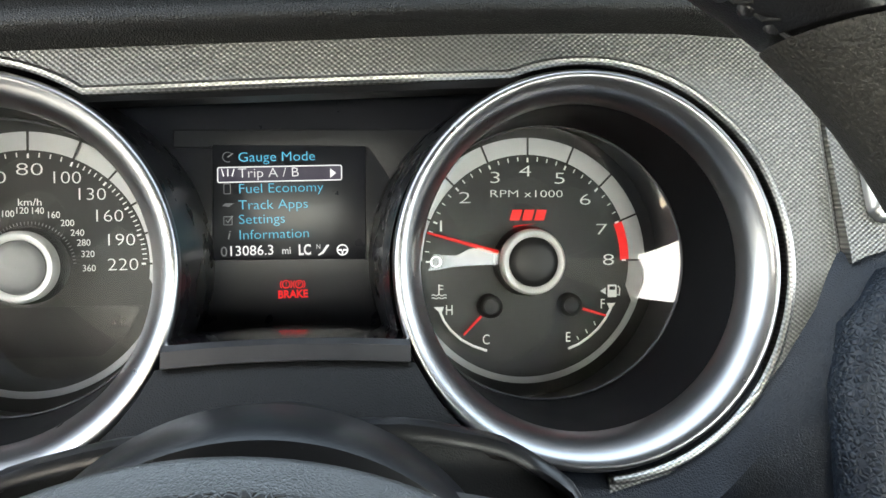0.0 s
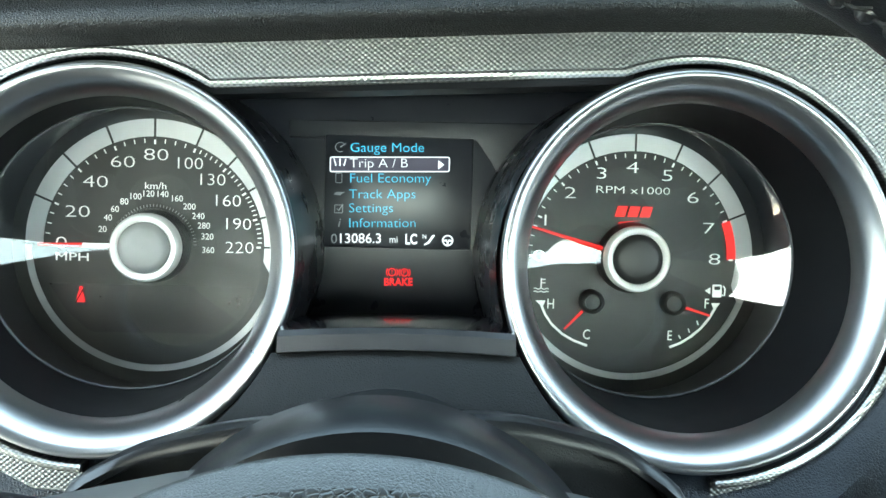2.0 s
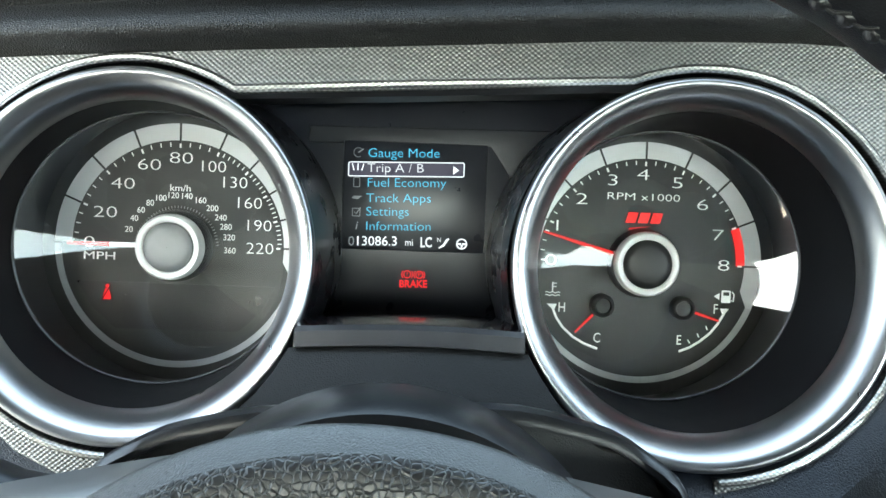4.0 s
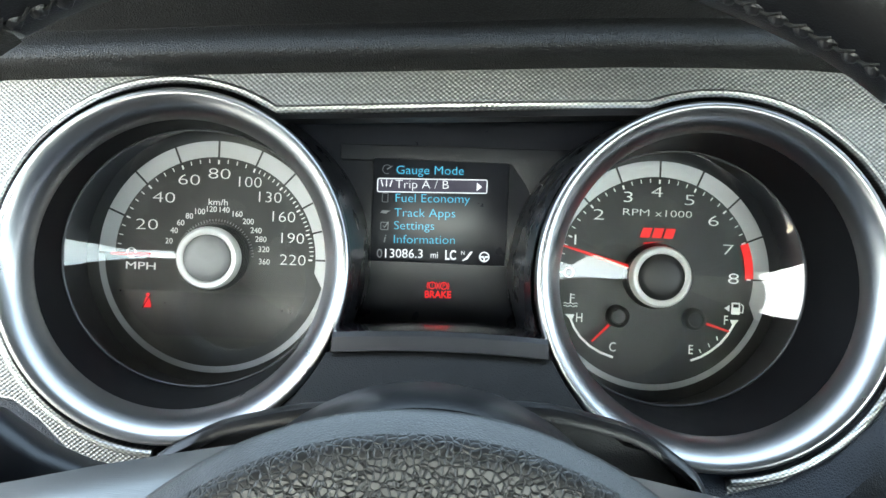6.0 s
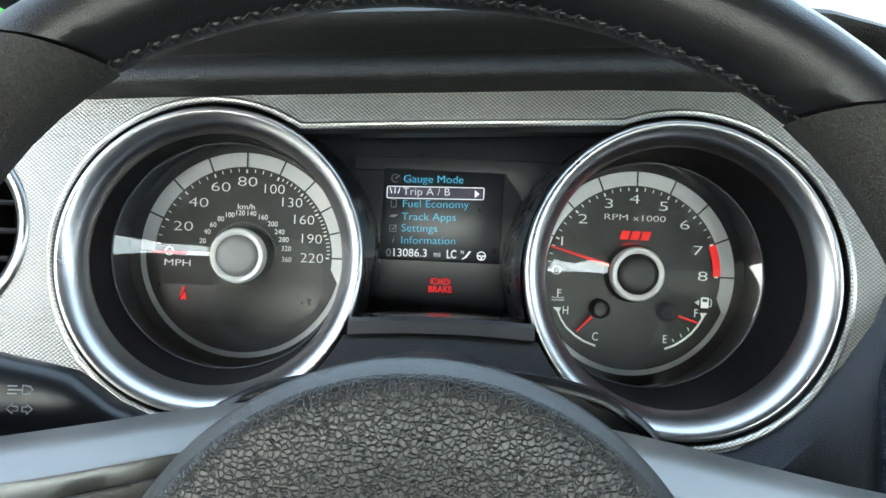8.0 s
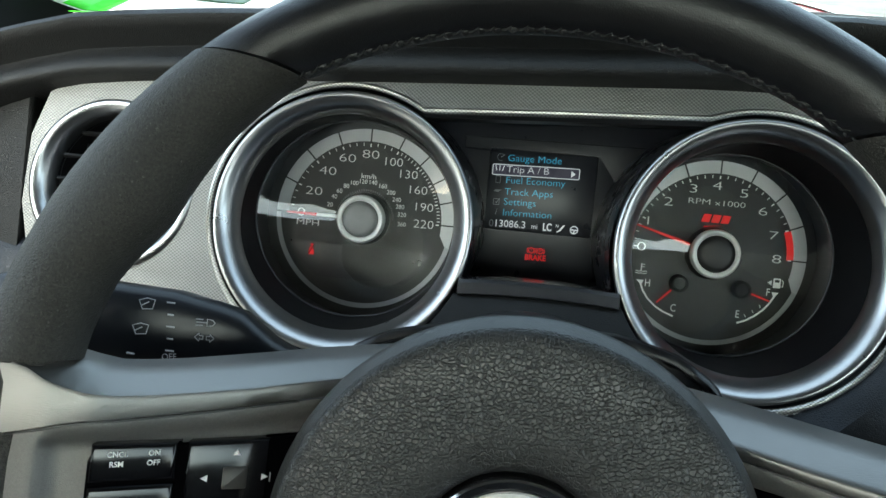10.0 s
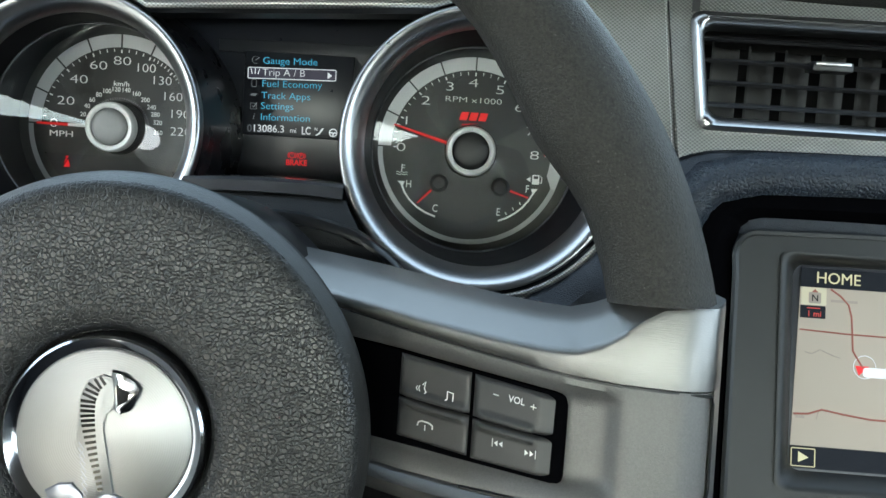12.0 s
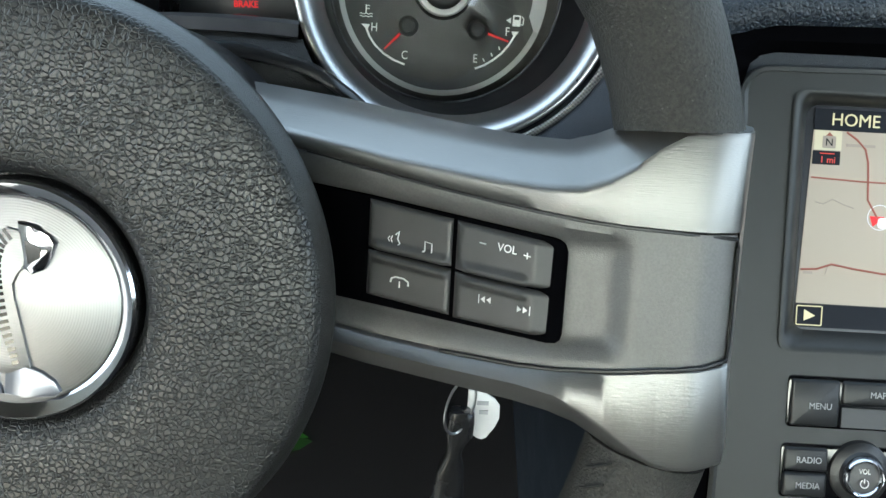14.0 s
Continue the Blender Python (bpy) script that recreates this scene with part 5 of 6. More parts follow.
for x, z in ((-0.1668, -0.0898), (-0.1688, -0.1008)):
    stalk_line([(x - 0.0042, z + 0.0022), (x - 0.0022, z - 0.0026), (x + 0.0030, z - 0.0022), (x + 0.0042, z + 0.0028), (x, z + 0.0036)], closed=True)
    stalk_line([(x - 0.0026, z - 0.0006), (x + 0.0012, z + 0.0016)])
for k in range(5):
    w = 0.0016 if k % 2 else 0.0022
    stalk_line([(-0.1570 - w + 0.0002 * k, -0.0880 - 0.0052 * k), (-0.1570 + w + 0.0002 * k, -0.0882 - 0.0052 * k)], 0.0004)
stalk_line([(-0.1468, -0.0955), (-0.1410, -0.0955)])
stalk_line([(-0.1468, -0.0942), (-0.1428, -0.0942)])
stalk_line([(-0.1468, -0.0968), (-0.1428, -0.0968)])
stalk_line([(-0.1420, -0.0935), (-0.1390, -0.0940), (-0.1378, -0.0955), (-0.1390, -0.0970), (-0.1420, -0.0975)], closed=True)
stalk_line([(-0.1470, -0.1020), (-0.1445, -0.0998), (-0.1445, -0.1010), (-0.1425, -0.1010), (-0.1425, -0.1030), (-0.1445, -0.1030), (-0.1445, -0.1042)], closed=True)
stalk_line([(-0.1378, -0.1022), (-0.1400, -0.1000), (-0.1400, -0.1012), (-0.1418, -0.1012), (-0.1418, -0.1032), (-0.1400, -0.1032), (-0.1400, -0.1044)], closed=True)
words("OFF", -0.1560, -0.1135, -0.1895, 0.0027, M_DIMPRINT, stalk, 0.9, turn=4, name="sign", dy_dx=0.19)
stalk_line([(-0.1740, -0.1110), (-0.1700, -0.1114)], 0.0005)

key = thing("ignition_key", "black ignition key with chrome ring and white tag", "key", (0.122, -0.15, -0.28))
mesh_ob("lock", *lathe([(0.016, -0.12), (0.016, -0.142), (0.013, -0.145), (0.0001, -0.145)], 0.118, -0.208, 32), M_BLACK, key)
rings = []
for z, xc, hx in ((-0.2330, 0.1255, 0.0040), (-0.2345, 0.1260, 0.0054), (-0.2380, 0.1258, 0.0058), (-0.2445, 0.1254, 0.0058), (-0.2485, 0.1242, 0.0036), (-0.2530, 0.1235, 0.0033), (-0.2585, 0.1228, 0.0053), (-0.2620, 0.1225, 0.0061), (-0.2740, 0.1222, 0.0067), (-0.2790, 0.1206, 0.0080), (-0.2830, 0.1196, 0.0083), (-0.2848, 0.1196, 0.0062)):
    rings.append([(xc + hx * math.copysign(abs(math.cos(p)) ** 0.6, math.cos(p)), -0.152 - 0.0045 * math.copysign(abs(math.sin(p)) ** 0.6, math.sin(p)), z) for p in [2 * math.pi * i / 20 for i in range(20)]])
mesh_ob("fob", *loft(rings), M_KEY, key, "black plastic key head and fob", sharp=70)
mesh_ob("ring", *tube([(0.1248 + 0.0060 * math.cos(a) + 0.0020 * math.sin(a), -0.1575 + 0.003 * math.cos(a), -0.2290 + 0.0125 * math.sin(a)) for a in [2 * math.pi * i / 28 for i in range(28)]], 0.0006, 6, True), M_CHROME, key, "chrome split ring")
tag = [(0.1285, -0.2260), (0.1345, -0.2262), (0.1402, -0.2297), (0.1424, -0.2325), (0.1426, -0.2385), (0.1408, -0.2430), (0.1375, -0.2477), (0.1355, -0.2487), (0.1332, -0.2480), (0.1285, -0.2445)]
part("tag", prism(tag, lambda x, z: -0.1470, 0.0012, 0.0004), M_TAG, key, "white plastic tag")
for k in range(2):
    mesh_ob("writing_bar", *boxv(0.1325 + 0.0012 * k, 0.1375, -0.1473, -0.1468, -0.2325 - 0.0042 * k, -0.2307 - 0.0042 * k), M_DIMPRINT, key, smooth=False)

# ---- air vents ----
lv = thing("round_air_vent", "round air vent with satin chrome ring and black slats", "air vent", (VX, -0.05, VZ - VR), "air vents")
vy = trim_y(VX, VZ)
mesh_ob("ring", *lathe([(VR - 0.001, 0.010), (VR + 0.0018, 0.0), (VR + 0.0016, -0.003), (VR - 0.0005, -0.0045), (VR - 0.0035, -0.003), (VR - 0.0070, 0.003), (VR - 0.0090, 0.012)], VX, VZ, 96, SLOPE, y0=vy), M_CHROME, lv, sharp=70)
mesh_ob("drum", *lathe([(VR - 0.0088, 0.009), (VR - 0.010, 0.05), (0.0005, 0.052)], VX, VZ, 64, SLOPE, y0=vy), M_BLACK, lv)
for k in range(5):
    z = VZ - 0.028 + 0.014 * k
    w = math.sqrt(max(0, (VR - 0.0095) ** 2 - (z - VZ) ** 2))
    v, f = loft([[(x, vy + 0.008 + SLOPE * (z - VZ), z + 0.0014), (x, vy + 0.006 + SLOPE * (z - VZ), z), (x, vy + 0.008 + SLOPE * (z - VZ), z - 0.0014), (x, vy + 0.028, z + 0.001)] for x in (VX - w, VX, VX + w)])
    mesh_ob("slat", v, f, M_SLAT, lv, smooth=False)
for k in range(6):
    x = VX - 0.030 + 0.012 * k
    w = math.sqrt(max(0, (VR - 0.010) ** 2 - (x - VX) ** 2))
    mesh_ob("vane", *boxv(x - 0.0008, x + 0.0008, vy + 0.026, vy + 0.044, VZ - w, VZ + w), M_CONE, lv, smooth=False)
mesh_ob("tab", *boxv(VX + 0.004, VX + 0.016, vy + 0.003, vy + 0.012, VZ - 0.002, VZ + 0.002), M_CHROME, lv, smooth=False)

rv = thing("center_air_vent", "rectangular air vent with satin chrome frame and black slats", "air vent", (0.3, -0.05, VZ0), "air vents")
frame_rings = []
for off, dy in ((-0.0015, 0.006), (-0.0018, -0.002), (0.0008, -0.0045), (0.0035, -0.003), (0.0055, 0.003), (0.0060, 0.012)):
    frame_rings.append([(x, stack_y(x, z) + dy, z) for x, z in rrect(V0 + off, V1 - off, VZ0 + off, VZ1 - off, 0.006, 6, -0.10)])
mesh_ob("frame", *loft(frame_rings, True, False), M_CHROME, rv, sharp=60)
for x0, x1, y0, z0, z1 in ((V0, V1, -0.02, VZ0 - 0.01, VZ1 + 0.01), (V0 - 0.004, V0, -0.075, VZ0 - 0.01, VZ1 + 0.01), (V1, V1 + 0.004, -0.075, VZ0 - 0.01, VZ1 + 0.01), (V0, V1, -0.075, VZ1 - 0.003, VZ1), (V0, V1, -0.075, VZ0, VZ0 + 0.003)):
    mesh_ob("duct_wall", *boxv(x0, x1, y0, -0.018, z0, z1), M_BLACK, rv, smooth=False)
for k in range(4):
    z = VZ0 + 0.0125 + 0.0115 * k
    xa, xb = V0 + 0.006 - 0.1 * (z + 0.0045), V1 - 0.006 - 0.1 * (z + 0.0045)
    v, f = loft([[(x, stack_y(x, z) + 0.006, z + 0.0013), (x, stack_y(x, z) + 0.0045, z), (x, stack_y(x, z) + 0.006, z - 0.0013), (x, stack_y(x, z) + 0.024, z + 0.003)] for x in (xa, (xa + xb) / 2, xb)])
    mesh_ob("slat", v, f, M_SLAT, rv, smooth=False)
for k in range(7):
    x = V0 + 0.018 + 0.0205 * k
    mesh_ob("vane", *boxv(x - 0.0006, x + 0.0006, -0.042, -0.026, VZ0 + 0.003, VZ1 - 0.003), M_CONE, rv, smooth=False)
zt = VZ0 + 0.0125 + 0.0115 * 2
part("tab", rbox(0.283, 0.304, stack_y(0.29, zt) + 0.0005, stack_y(0.29, zt) + 0.012, zt - 0.0028, zt + 0.0022, 0.0008), M_BLACK, rv)
part("tab_strip", rbox(0.2845, 0.3025, stack_y(0.29, zt) - 0.0003, stack_y(0.29, zt) + 0.003, zt + 0.0002, zt + 0.0020, 0.0004), M_CHROME, rv, "bright metal strip")

# ---- centre stack ----
def face_y(x, z):
    return -0.1110 + 0.20 * (z + 0.093) - 0.02 * (x - 0.264)


stack = thing("center_stack", "grey painted centre stack panel with rounded corners", "dashboard panel", (0.4, -0.13, -0.40))
so = [(0.235, -0.40), (0.2395, -0.28), (0.2420, -0.18), (0.2435, -0.105)] + arc(0.2545, -0.0965, 0.0115, 180, 95, 6) + [(0.30, -0.0840), (0.40, -0.0825), (0.52, -0.083), (0.535, -0.092), (0.545, -0.40)]
screen_hole = rrect(0.2655, 0.4300, -0.2050, -0.0935, 0.005, 4, 0.0)
sv, sf = plate(so, [screen_hole[::-1]], face_y, 0.012)
mesh_ob("panel", sv, sf, M_STACK, stack, "satin grey painted panel")
mesh_ob("edge_lip", *tube([(x, face_y(x, z) + 0.001, z) for x, z in so], 0.0018, 6), M_STACK, stack)
hood_pts = [(0.226, -0.40), (0.2310, -0.28), (0.2335, -0.16), (0.2345, -0.100), (0.2375, -0.084), (0.246, -0.0735), (0.260, -0.0705), (0.30, -0.0695), (0.40, -0.068), (0.54, -0.070)]
# black tube that stands in for the shade round the stack panel
mesh_ob("gap_shade", *tube([(x, face_y(x, z) + 0.015, z + 0.003) for x, z in hood_pts], 0.0130, 8), M_GAPSHADE, stack)
rim = [(0.2060, -0.40), (0.2090, -0.26), (0.2110, -0.15), (0.2130, -0.096), (0.2180, -0.078), (0.2310, -0.0635), (0.255, -0.0580), (0.30, -0.0565), (0.40, -0.0550), (0.56, -0.056)]
mesh_ob("pad_roll", *tube([(x, face_y(x, z) + 0.010, z) for x, z in rim], [0.013] * 10, 14), M_ROLL, stack, "black grained padded roll")

nav = thing("navigation_screen", "lit navigation screen showing a sand-coloured road map", "screen", (0.34, -0.11, -0.2), "")


def nav_y(x, z):
    return face_y(x, z) + 0.0095


fr = []
for ox, oz, dy in ((-0.0012, -0.0012, -0.0012), (0.0, 0.0, -0.0014), (0.0030, 0.0022, 0.0006), (0.0085, 0.0060, 0.0080), (0.0090, 0.0062, 0.012)):
    fr.append([(x, face_y(x, z) + dy, z) for x, z in rrect(0.2655 + ox, 0.4300 - ox, -0.2050 + oz, -0.0935 - oz, 0.006, 6)])
mesh_ob("frame", *loft(fr, True, False), M_STACK, nav, "grey painted sloping frame", sharp=60)
part("glass", prism(rrect(0.2735, 0.4225, -0.2005, -0.0975, 0.001, 2), nav_y, 0.002), M_SCREENBACK, nav, smooth=False)
N0, N1, NB, NT = 0.2783, 0.4205, -0.1975, -0.1010


def nav_piece(poly, lift, material, name):
    part(name, prism(poly, lambda x, z: nav_y(x, z) - lift, 0.0003), material, nav, smooth=False)


nav_piece([(N0, NT - 0.0095), (N1, NT - 0.0095), (N1, NB + 0.0105), (N0 - 0.003, NB + 0.0105)], 0.0006, M_MAP, "map")
nav_piece([(N0, NT), (N1, NT), (N1, NT - 0.0093), (N0, NT - 0.0093)], 0.0008, M_MAPBAR, "title_bar")
nav_piece([(N0 - 0.003, NB + 0.0103), (N1, NB + 0.0103), (N1, NB), (N0 - 0.003, NB)], 0.0008, M_MAPBAR, "lower_bar")


def nav_words(text, x, z, size, material, wide=1.0, align="LEFT"):
    words(text, x, z, nav_y(x, z) - 0.0012, size, material, nav, wide, align, -0.5, name="screen_lettering", dy_dz=0.20, dy_dx=-0.02)


def nav_line(pts, r, material):
    mesh_ob("map_line", *tube([(x, nav_y(x, z) - 0.0008, z) for x, z in pts], r, 5), material, nav)


nav_words("HOME", 0.2855, NT - 0.0047, 0.0054, M_MAPTXT, 1.0)
nav_piece(rrect(0.2787, 0.2910, -0.1190, -0.1105, 0.0003, 2), 0.0009, M_MAPCREAM, "compass_box")
nav_piece(rrect(0.2823, 0.2883, -0.1182, -0.1128, 0.0006, 2), 0.0011, M_MAPLINE, "compass_plate")
nav_words("N", 0.2853, -0.1157, 0.0032, M_MAPBAR, 1.0, "CENTER")
nav_piece([(0.2837, -0.1128), (0.2869, -0.1128), (0.2853, -0.1112)], 0.0012, M_MAPRED, "compass_tip")
nav_piece(rrect(0.2783, 0.2907, -0.1255, -0.1194, 0.0003, 2), 0.0009, M_MAPBAR, "scale_box")
nav_words("1 mi", 0.2850, -0.1234, 0.0028, M_MAPREDTXT, 1.0, "CENTER")
nav_line([(0.2815, -0.1206), (0.2880, -0.1206)], 0.00025, M_MAPREDTXT)
nav_line([(N0, -0.1313), (0.30, -0.1321), (0.3360, -0.1325), (N1, -0.1323)], 0.0004, M_MAPRED)
nav_line([(0.2930, -0.1108), (0.2980, -0.1140), (0.3020, -0.1180), (0.3035, -0.1235), (0.3040, -0.1300), (0.3045, -0.1400), (0.3095, -0.1480)], 0.0005, M_MAPRED)
nav_line([(N0 - 0.002, -0.1720), (0.2835, -0.1716), (0.2900, -0.1692), (0.3005, -0.1708), (0.3135, -0.1723), (N1, -0.1730)], 0.0005, M_MAPRED)
nav_line([(0.2810, -0.1420), (0.2845, -0.1428), (0.2885, -0.1405), (0.2935, -0.1425), (0.2985, -0.1440)], 0.00025, M_MAPLINE)
nav_line([(0.2875, -0.1740), (0.2885, -0.1700), (0.2925, -0.1690), (0.2995, -0.1710)], 0.00022, M_MAPLINE)
for x0, z0, w in ((0.2932, -0.1158, 0.0130), (0.2775, -0.1726, 0.0042)):
    nav_piece([(x0, z0), (x0 + w, z0), (x0 + w, z0 - 0.0013), (x0, z0 - 0.0013)], 0.0010, M_MAPLINE, "writing_bar")
nav_piece([(0.3058, -0.1470), (0.3125, -0.1470), (0.3075, -0.1515)], 0.0011, M_LAMPRED, "position_arrow")
mesh_ob("position_ring", *tube([(0.3105 + 0.0055 * math.cos(a), nav_y(0.3, -0.1475) - 0.0008 + 0.2 * 0.0055 * math.sin(a), -0.1475 + 0.0055 * math.sin(a)) for a in [2 * math.pi * i / 24 for i in range(24)]], 0.0002, 5, True), M_SCRWHITE, nav)
nav_piece(rrect(0.3095, 0.3220, -0.1522, -0.1475, 0.0015, 3), 0.0012, M_SCRWHITE, "road_shield")
mesh_ob("play_frame", *tube([(x, nav_y(x, z) - 0.0010, z) for x, z in rrect(0.2758, 0.2872, NB + 0.0010, NB + 0.0094, 0.0004, 2)], 0.00025, 5, True), M_MAPTXT, nav)
nav_piece([(0.2792, NB + 0.0028), (0.2842, NB + 0.0052), (0.2792, NB + 0.0078)], 0.0010, M_MAPTXT, "play_arrow")


def stack_button(x0, x1, z0, z1, text, dx=0.0, tz=0.0, group=""):
    b = thing("stack_button", "black radio push button with white lettering", "button", ((x0 + x1) / 2, face_y(x0, z0), z0), "radio buttons")
    part("cap", prism(rrect(x0, x1, z0, z1, 0.0012, 3), lambda x, z: face_y(x, z) - 0.0022, 0.008, 0.0012, 3), M_STACKCAP, b)
    if text:
        words(text, (x0 + x1) / 2 + dx, (z0 + z1) / 2 + tz, face_y((x0 + x1) / 2, (z0 + z1) / 2 + tz) - 0.0026, 0.0027, M_DIMPRINT, b, 0.95, name="lettering", dy_dz=0.2, dy_dx=-0.02)


radio = thing("radio_panel", "black recessed button wells of the car radio", "radio", (0.34, -0.13, -0.28))
for x0, x1, z0, z1 in ((0.2702, 0.42, -0.2387, -0.2160), (0.2690, 0.42, -0.2695, -0.2458), (0.2665, 0.42, -0.304, -0.2765)):
    part("well", prism(rrect(x0, x1, z0, z1, 0.002, 3), lambda x, z: face_y(x, z) - 0.0008, 0.006, 0.0008), M_GLOSSBLACK, radio)
stack_button(0.2715, 0.2930, -0.2375, -0.2173, "MENU", 0.002, -0.001)
stack_button(0.2940, 0.3250, -0.2275, -0.2173, "MAP", 0.0)
part("card_slot", prism([(0.2945, -0.2290), (0.325, -0.2290), (0.325, -0.2375), (0.2945, -0.2375)], lambda x, z: face_y(x, z) - 0.0012, 0.002), M_BLACK, radio, smooth=False)
stack_button(0.2702, 0.2895, -0.2572, -0.2470, "RADIO", 0.001)
stack_button(0.2702, 0.2895, -0.2685, -0.2580, "MEDIA", 0.001)
stack_button(0.2680, 0.2900, -0.303, -0.2778, "")
stack_button(0.2910, 0.3200, -0.303, -0.2778, "")
vol = thing("volume_knob", "round black volume knob with chrome ring", "knob", (0.304, -0.14, -0.270))
vx, vz = 0.3040, -0.2568
vy0 = face_y(vx, vz)
mesh_ob("body", *lathe([(0.0138, 0.0), (0.0135, -0.0022), (0.0120, -0.0030), (0.0100, -0.0034), (0.0092, -0.0048)], vx, vz, 48, 0.2, y0=vy0), M_BLACK, vol)
mesh_ob("ring", *lathe([(0.0091, -0.0030), (0.0090, -0.0064), (0.0080, -0.0075), (0.0068, -0.0066), (0.0066, -0.0052)], vx, vz, 48, 0.2, y0=vy0), M_POLISH, vol, "chrome ring", sharp=70)
mesh_ob("cap", *lathe([(0.0068, -0.0052), (0.004, -0.0056), (0.0001, -0.0057)], vx, vz, 32, 0.2, y0=vy0), M_BUTTON, vol)
words("VOL", vx, vz + 0.0026, vy0 - 0.0060 + 0.2 * 0.0026, 0.0022, M_WHITE, vol, 0.85, name="lettering", dy_dz=0.2)
mesh_ob("power_sign", *tube([(vx + 0.0018 * math.cos(radians(a)), vy0 - 0.0064 + 0.2 * (-0.0024 + 0.0018 * math.sin(radians(a))), vz - 0.0024 + 0.0018 * math.sin(radians(a))) for a in range(120, 421, 20)], 0.00025, 5), M_WHITE, vol)
mesh_ob("power_sign", *tube([(vx, vy0 - 0.0068, vz - 0.0022), (vx, vy0 - 0.0064, vz - 0.0002)], 0.00025, 5), M_WHITE, vol)


# ---- cabin, windows and what lies outside (upright world) ----
def flat_thing(name, v, f, material, label, category, kind="", smooth=False):
    """A single mesh in upright world coordinates."""
    me = bpy.data.meshes.new(name)
    me.from_pydata([tuple(p) for p in v], [], f)
    bm = bmesh.new()
    bm.from_mesh(me)
    bmesh.ops.recalc_face_normals(bm, faces=bm.faces)
    bm.to_mesh(me)
    bm.free()
    me.materials.append(material)
    if smooth:
        me.polygons.foreach_set("use_smooth", [True] * len(me.polygons))
    return tagged(new(name, me), label, category, "", kind)


flat_thing("ground", [(-400, -400, 0), (400, -400, 0), (400, 400, 0), (-400, 400, 0)], [(0, 1, 2, 3)], M_ASPHALT, "grey asphalt car park ground", "ground", "structure")
# cabin floor, firewall, right side, roof and rear
CX0, CX1 = -0.42, 1.12
flat_thing("floor", *boxv(CX0, CX1, -1.9, 0.62, 0.28, 0.33), M_CARPET, "black carpeted cabin floor", "floor", "structure")
flat_thing("firewall", *boxv(CX0, CX1, 0.55, 0.60, 0.33, 0.98), M_CARPET, "black carpeted firewall", "wall", "structure")
flat_thing("wall_right", *boxv(CX1, CX1 + 0.06, -1.9, 0.62, 0.28, 1.05), M_BLACK, "black inner door panel", "wall", "structure")
flat_thing("wall_rear", *boxv(CX0, CX1, -1.96, -1.9, 0.28, 1.27), M_BLACK, "black rear cabin wall", "wall", "structure")
roof = []
for y, z in ((-0.20, 1.350), (-0.30, 1.372), (-0.45, 1.388), (-0.60, 1.40), (-1.0, 1.40), (-1.3, 1.39), (-1.58, 1.375)):
    roof.append([(CX0 + 0.02, y, z - 0.105), (CX0 + 0.07, y, z - 0.045), (-0.05, y, z), (0.75, y, z), (CX1 - 0.12, y, z - 0.045), (CX1 - 0.12, y, z - 0.02), (0.75, y, z + 0.025), (-0.05, y, z + 0.025), (CX0 + 0.02, y, z - 0.07)])
flat_thing("ceiling", *loft(roof), M_ROOF, "grey cloth headliner of the car roof", "ceiling", "structure")
for x0, x1 in ((CX0 - 0.02, CX0 + 0.04), (CX1 - 0.12, CX1 - 0.02)):
    sgn = -1 if x0 < 0 else 1
    xa, xb = (x0, x1)
    v, f = loft([[(xa - 0.04 * (1 - k) * (1 if sgn < 0 else -1), y, z), (xb - 0.04 * (1 - k) * (1 if sgn < 0 else -1), y, z), (xb - 0.04 * (1 - k) * (1 if sgn < 0 else -1), y + 0.05, z), (xa - 0.04 * (1 - k) * (1 if sgn < 0 else -1), y + 0.05, z)] for k, y, z in ((0, 0.50, 0.98), (0.5, 0.15, 1.17), (1, -0.20, 1.335))])
    flat_thing("pillar", v, f, M_BLACK, "black trimmed windscreen pillar", "pillar", "structure")
wind = [(CX0 + 0.06, 0.62, 1.00), (CX1 - 0.06, 0.62, 1.00), (CX1 - 0.14, -0.19, 1.358), (CX0 + 0.14, -0.19, 1.358)]
ws = flat_thing("windscreen", wind + [(x, y - 0.003, z - 0.004) for x, y, z in wind], [(0, 1, 2, 3), (7, 6, 5, 4), (0, 4, 5, 1), (1, 5, 6, 2), (2, 6, 7, 3), (3, 7, 4, 0)], M_GLASS, "clear raked windscreen", "window", "structure")
ws.visible_shadow = False
back = [(CX0 + 0.02, -1.93, 1.272), (CX1 - 0.02, -1.93, 1.272), (CX1 - 0.14, -1.58, 1.392), (CX0 + 0.14, -1.58, 1.392)]
rw = flat_thing("rear_window", back + [(x, y, z - 0.004) for x, y, z in back], [(0, 1, 2, 3), (7, 6, 5, 4), (0, 4, 5, 1), (1, 5, 6, 2), (2, 6, 7, 3), (3, 7, 4, 0)], M_GLASS, "clear sloping rear window", "window", "structure")
rw.visible_shadow = False

flat_thing("wall_side", *boxv(CX0 - 0.04, CX0 + 0.01, -1.9, -1.42, 0.28, 1.36), M_BLACK, "black trimmed side wall behind the door opening", "wall", "structure")
# added bar, out of view, that trims what the gauge lenses reflect
flat_thing("side_light_bar", *boxv(CX0 - 0.04, CX0 + 0.01, -1.42, -0.93, 0.966, 1.085), M_BLACK, "black trimmed panel below the rear side window", "wall", "structure")
# added slab, out of view, in place of a person's body at the opening
flat_thing("side_light_block", *boxv(CX0 - 0.04, CX0 + 0.01, -0.93, -0.46, 0.361, 1.34), M_BOUNCE, "pale cloth covered wall beside the driver", "pillar", "structure")
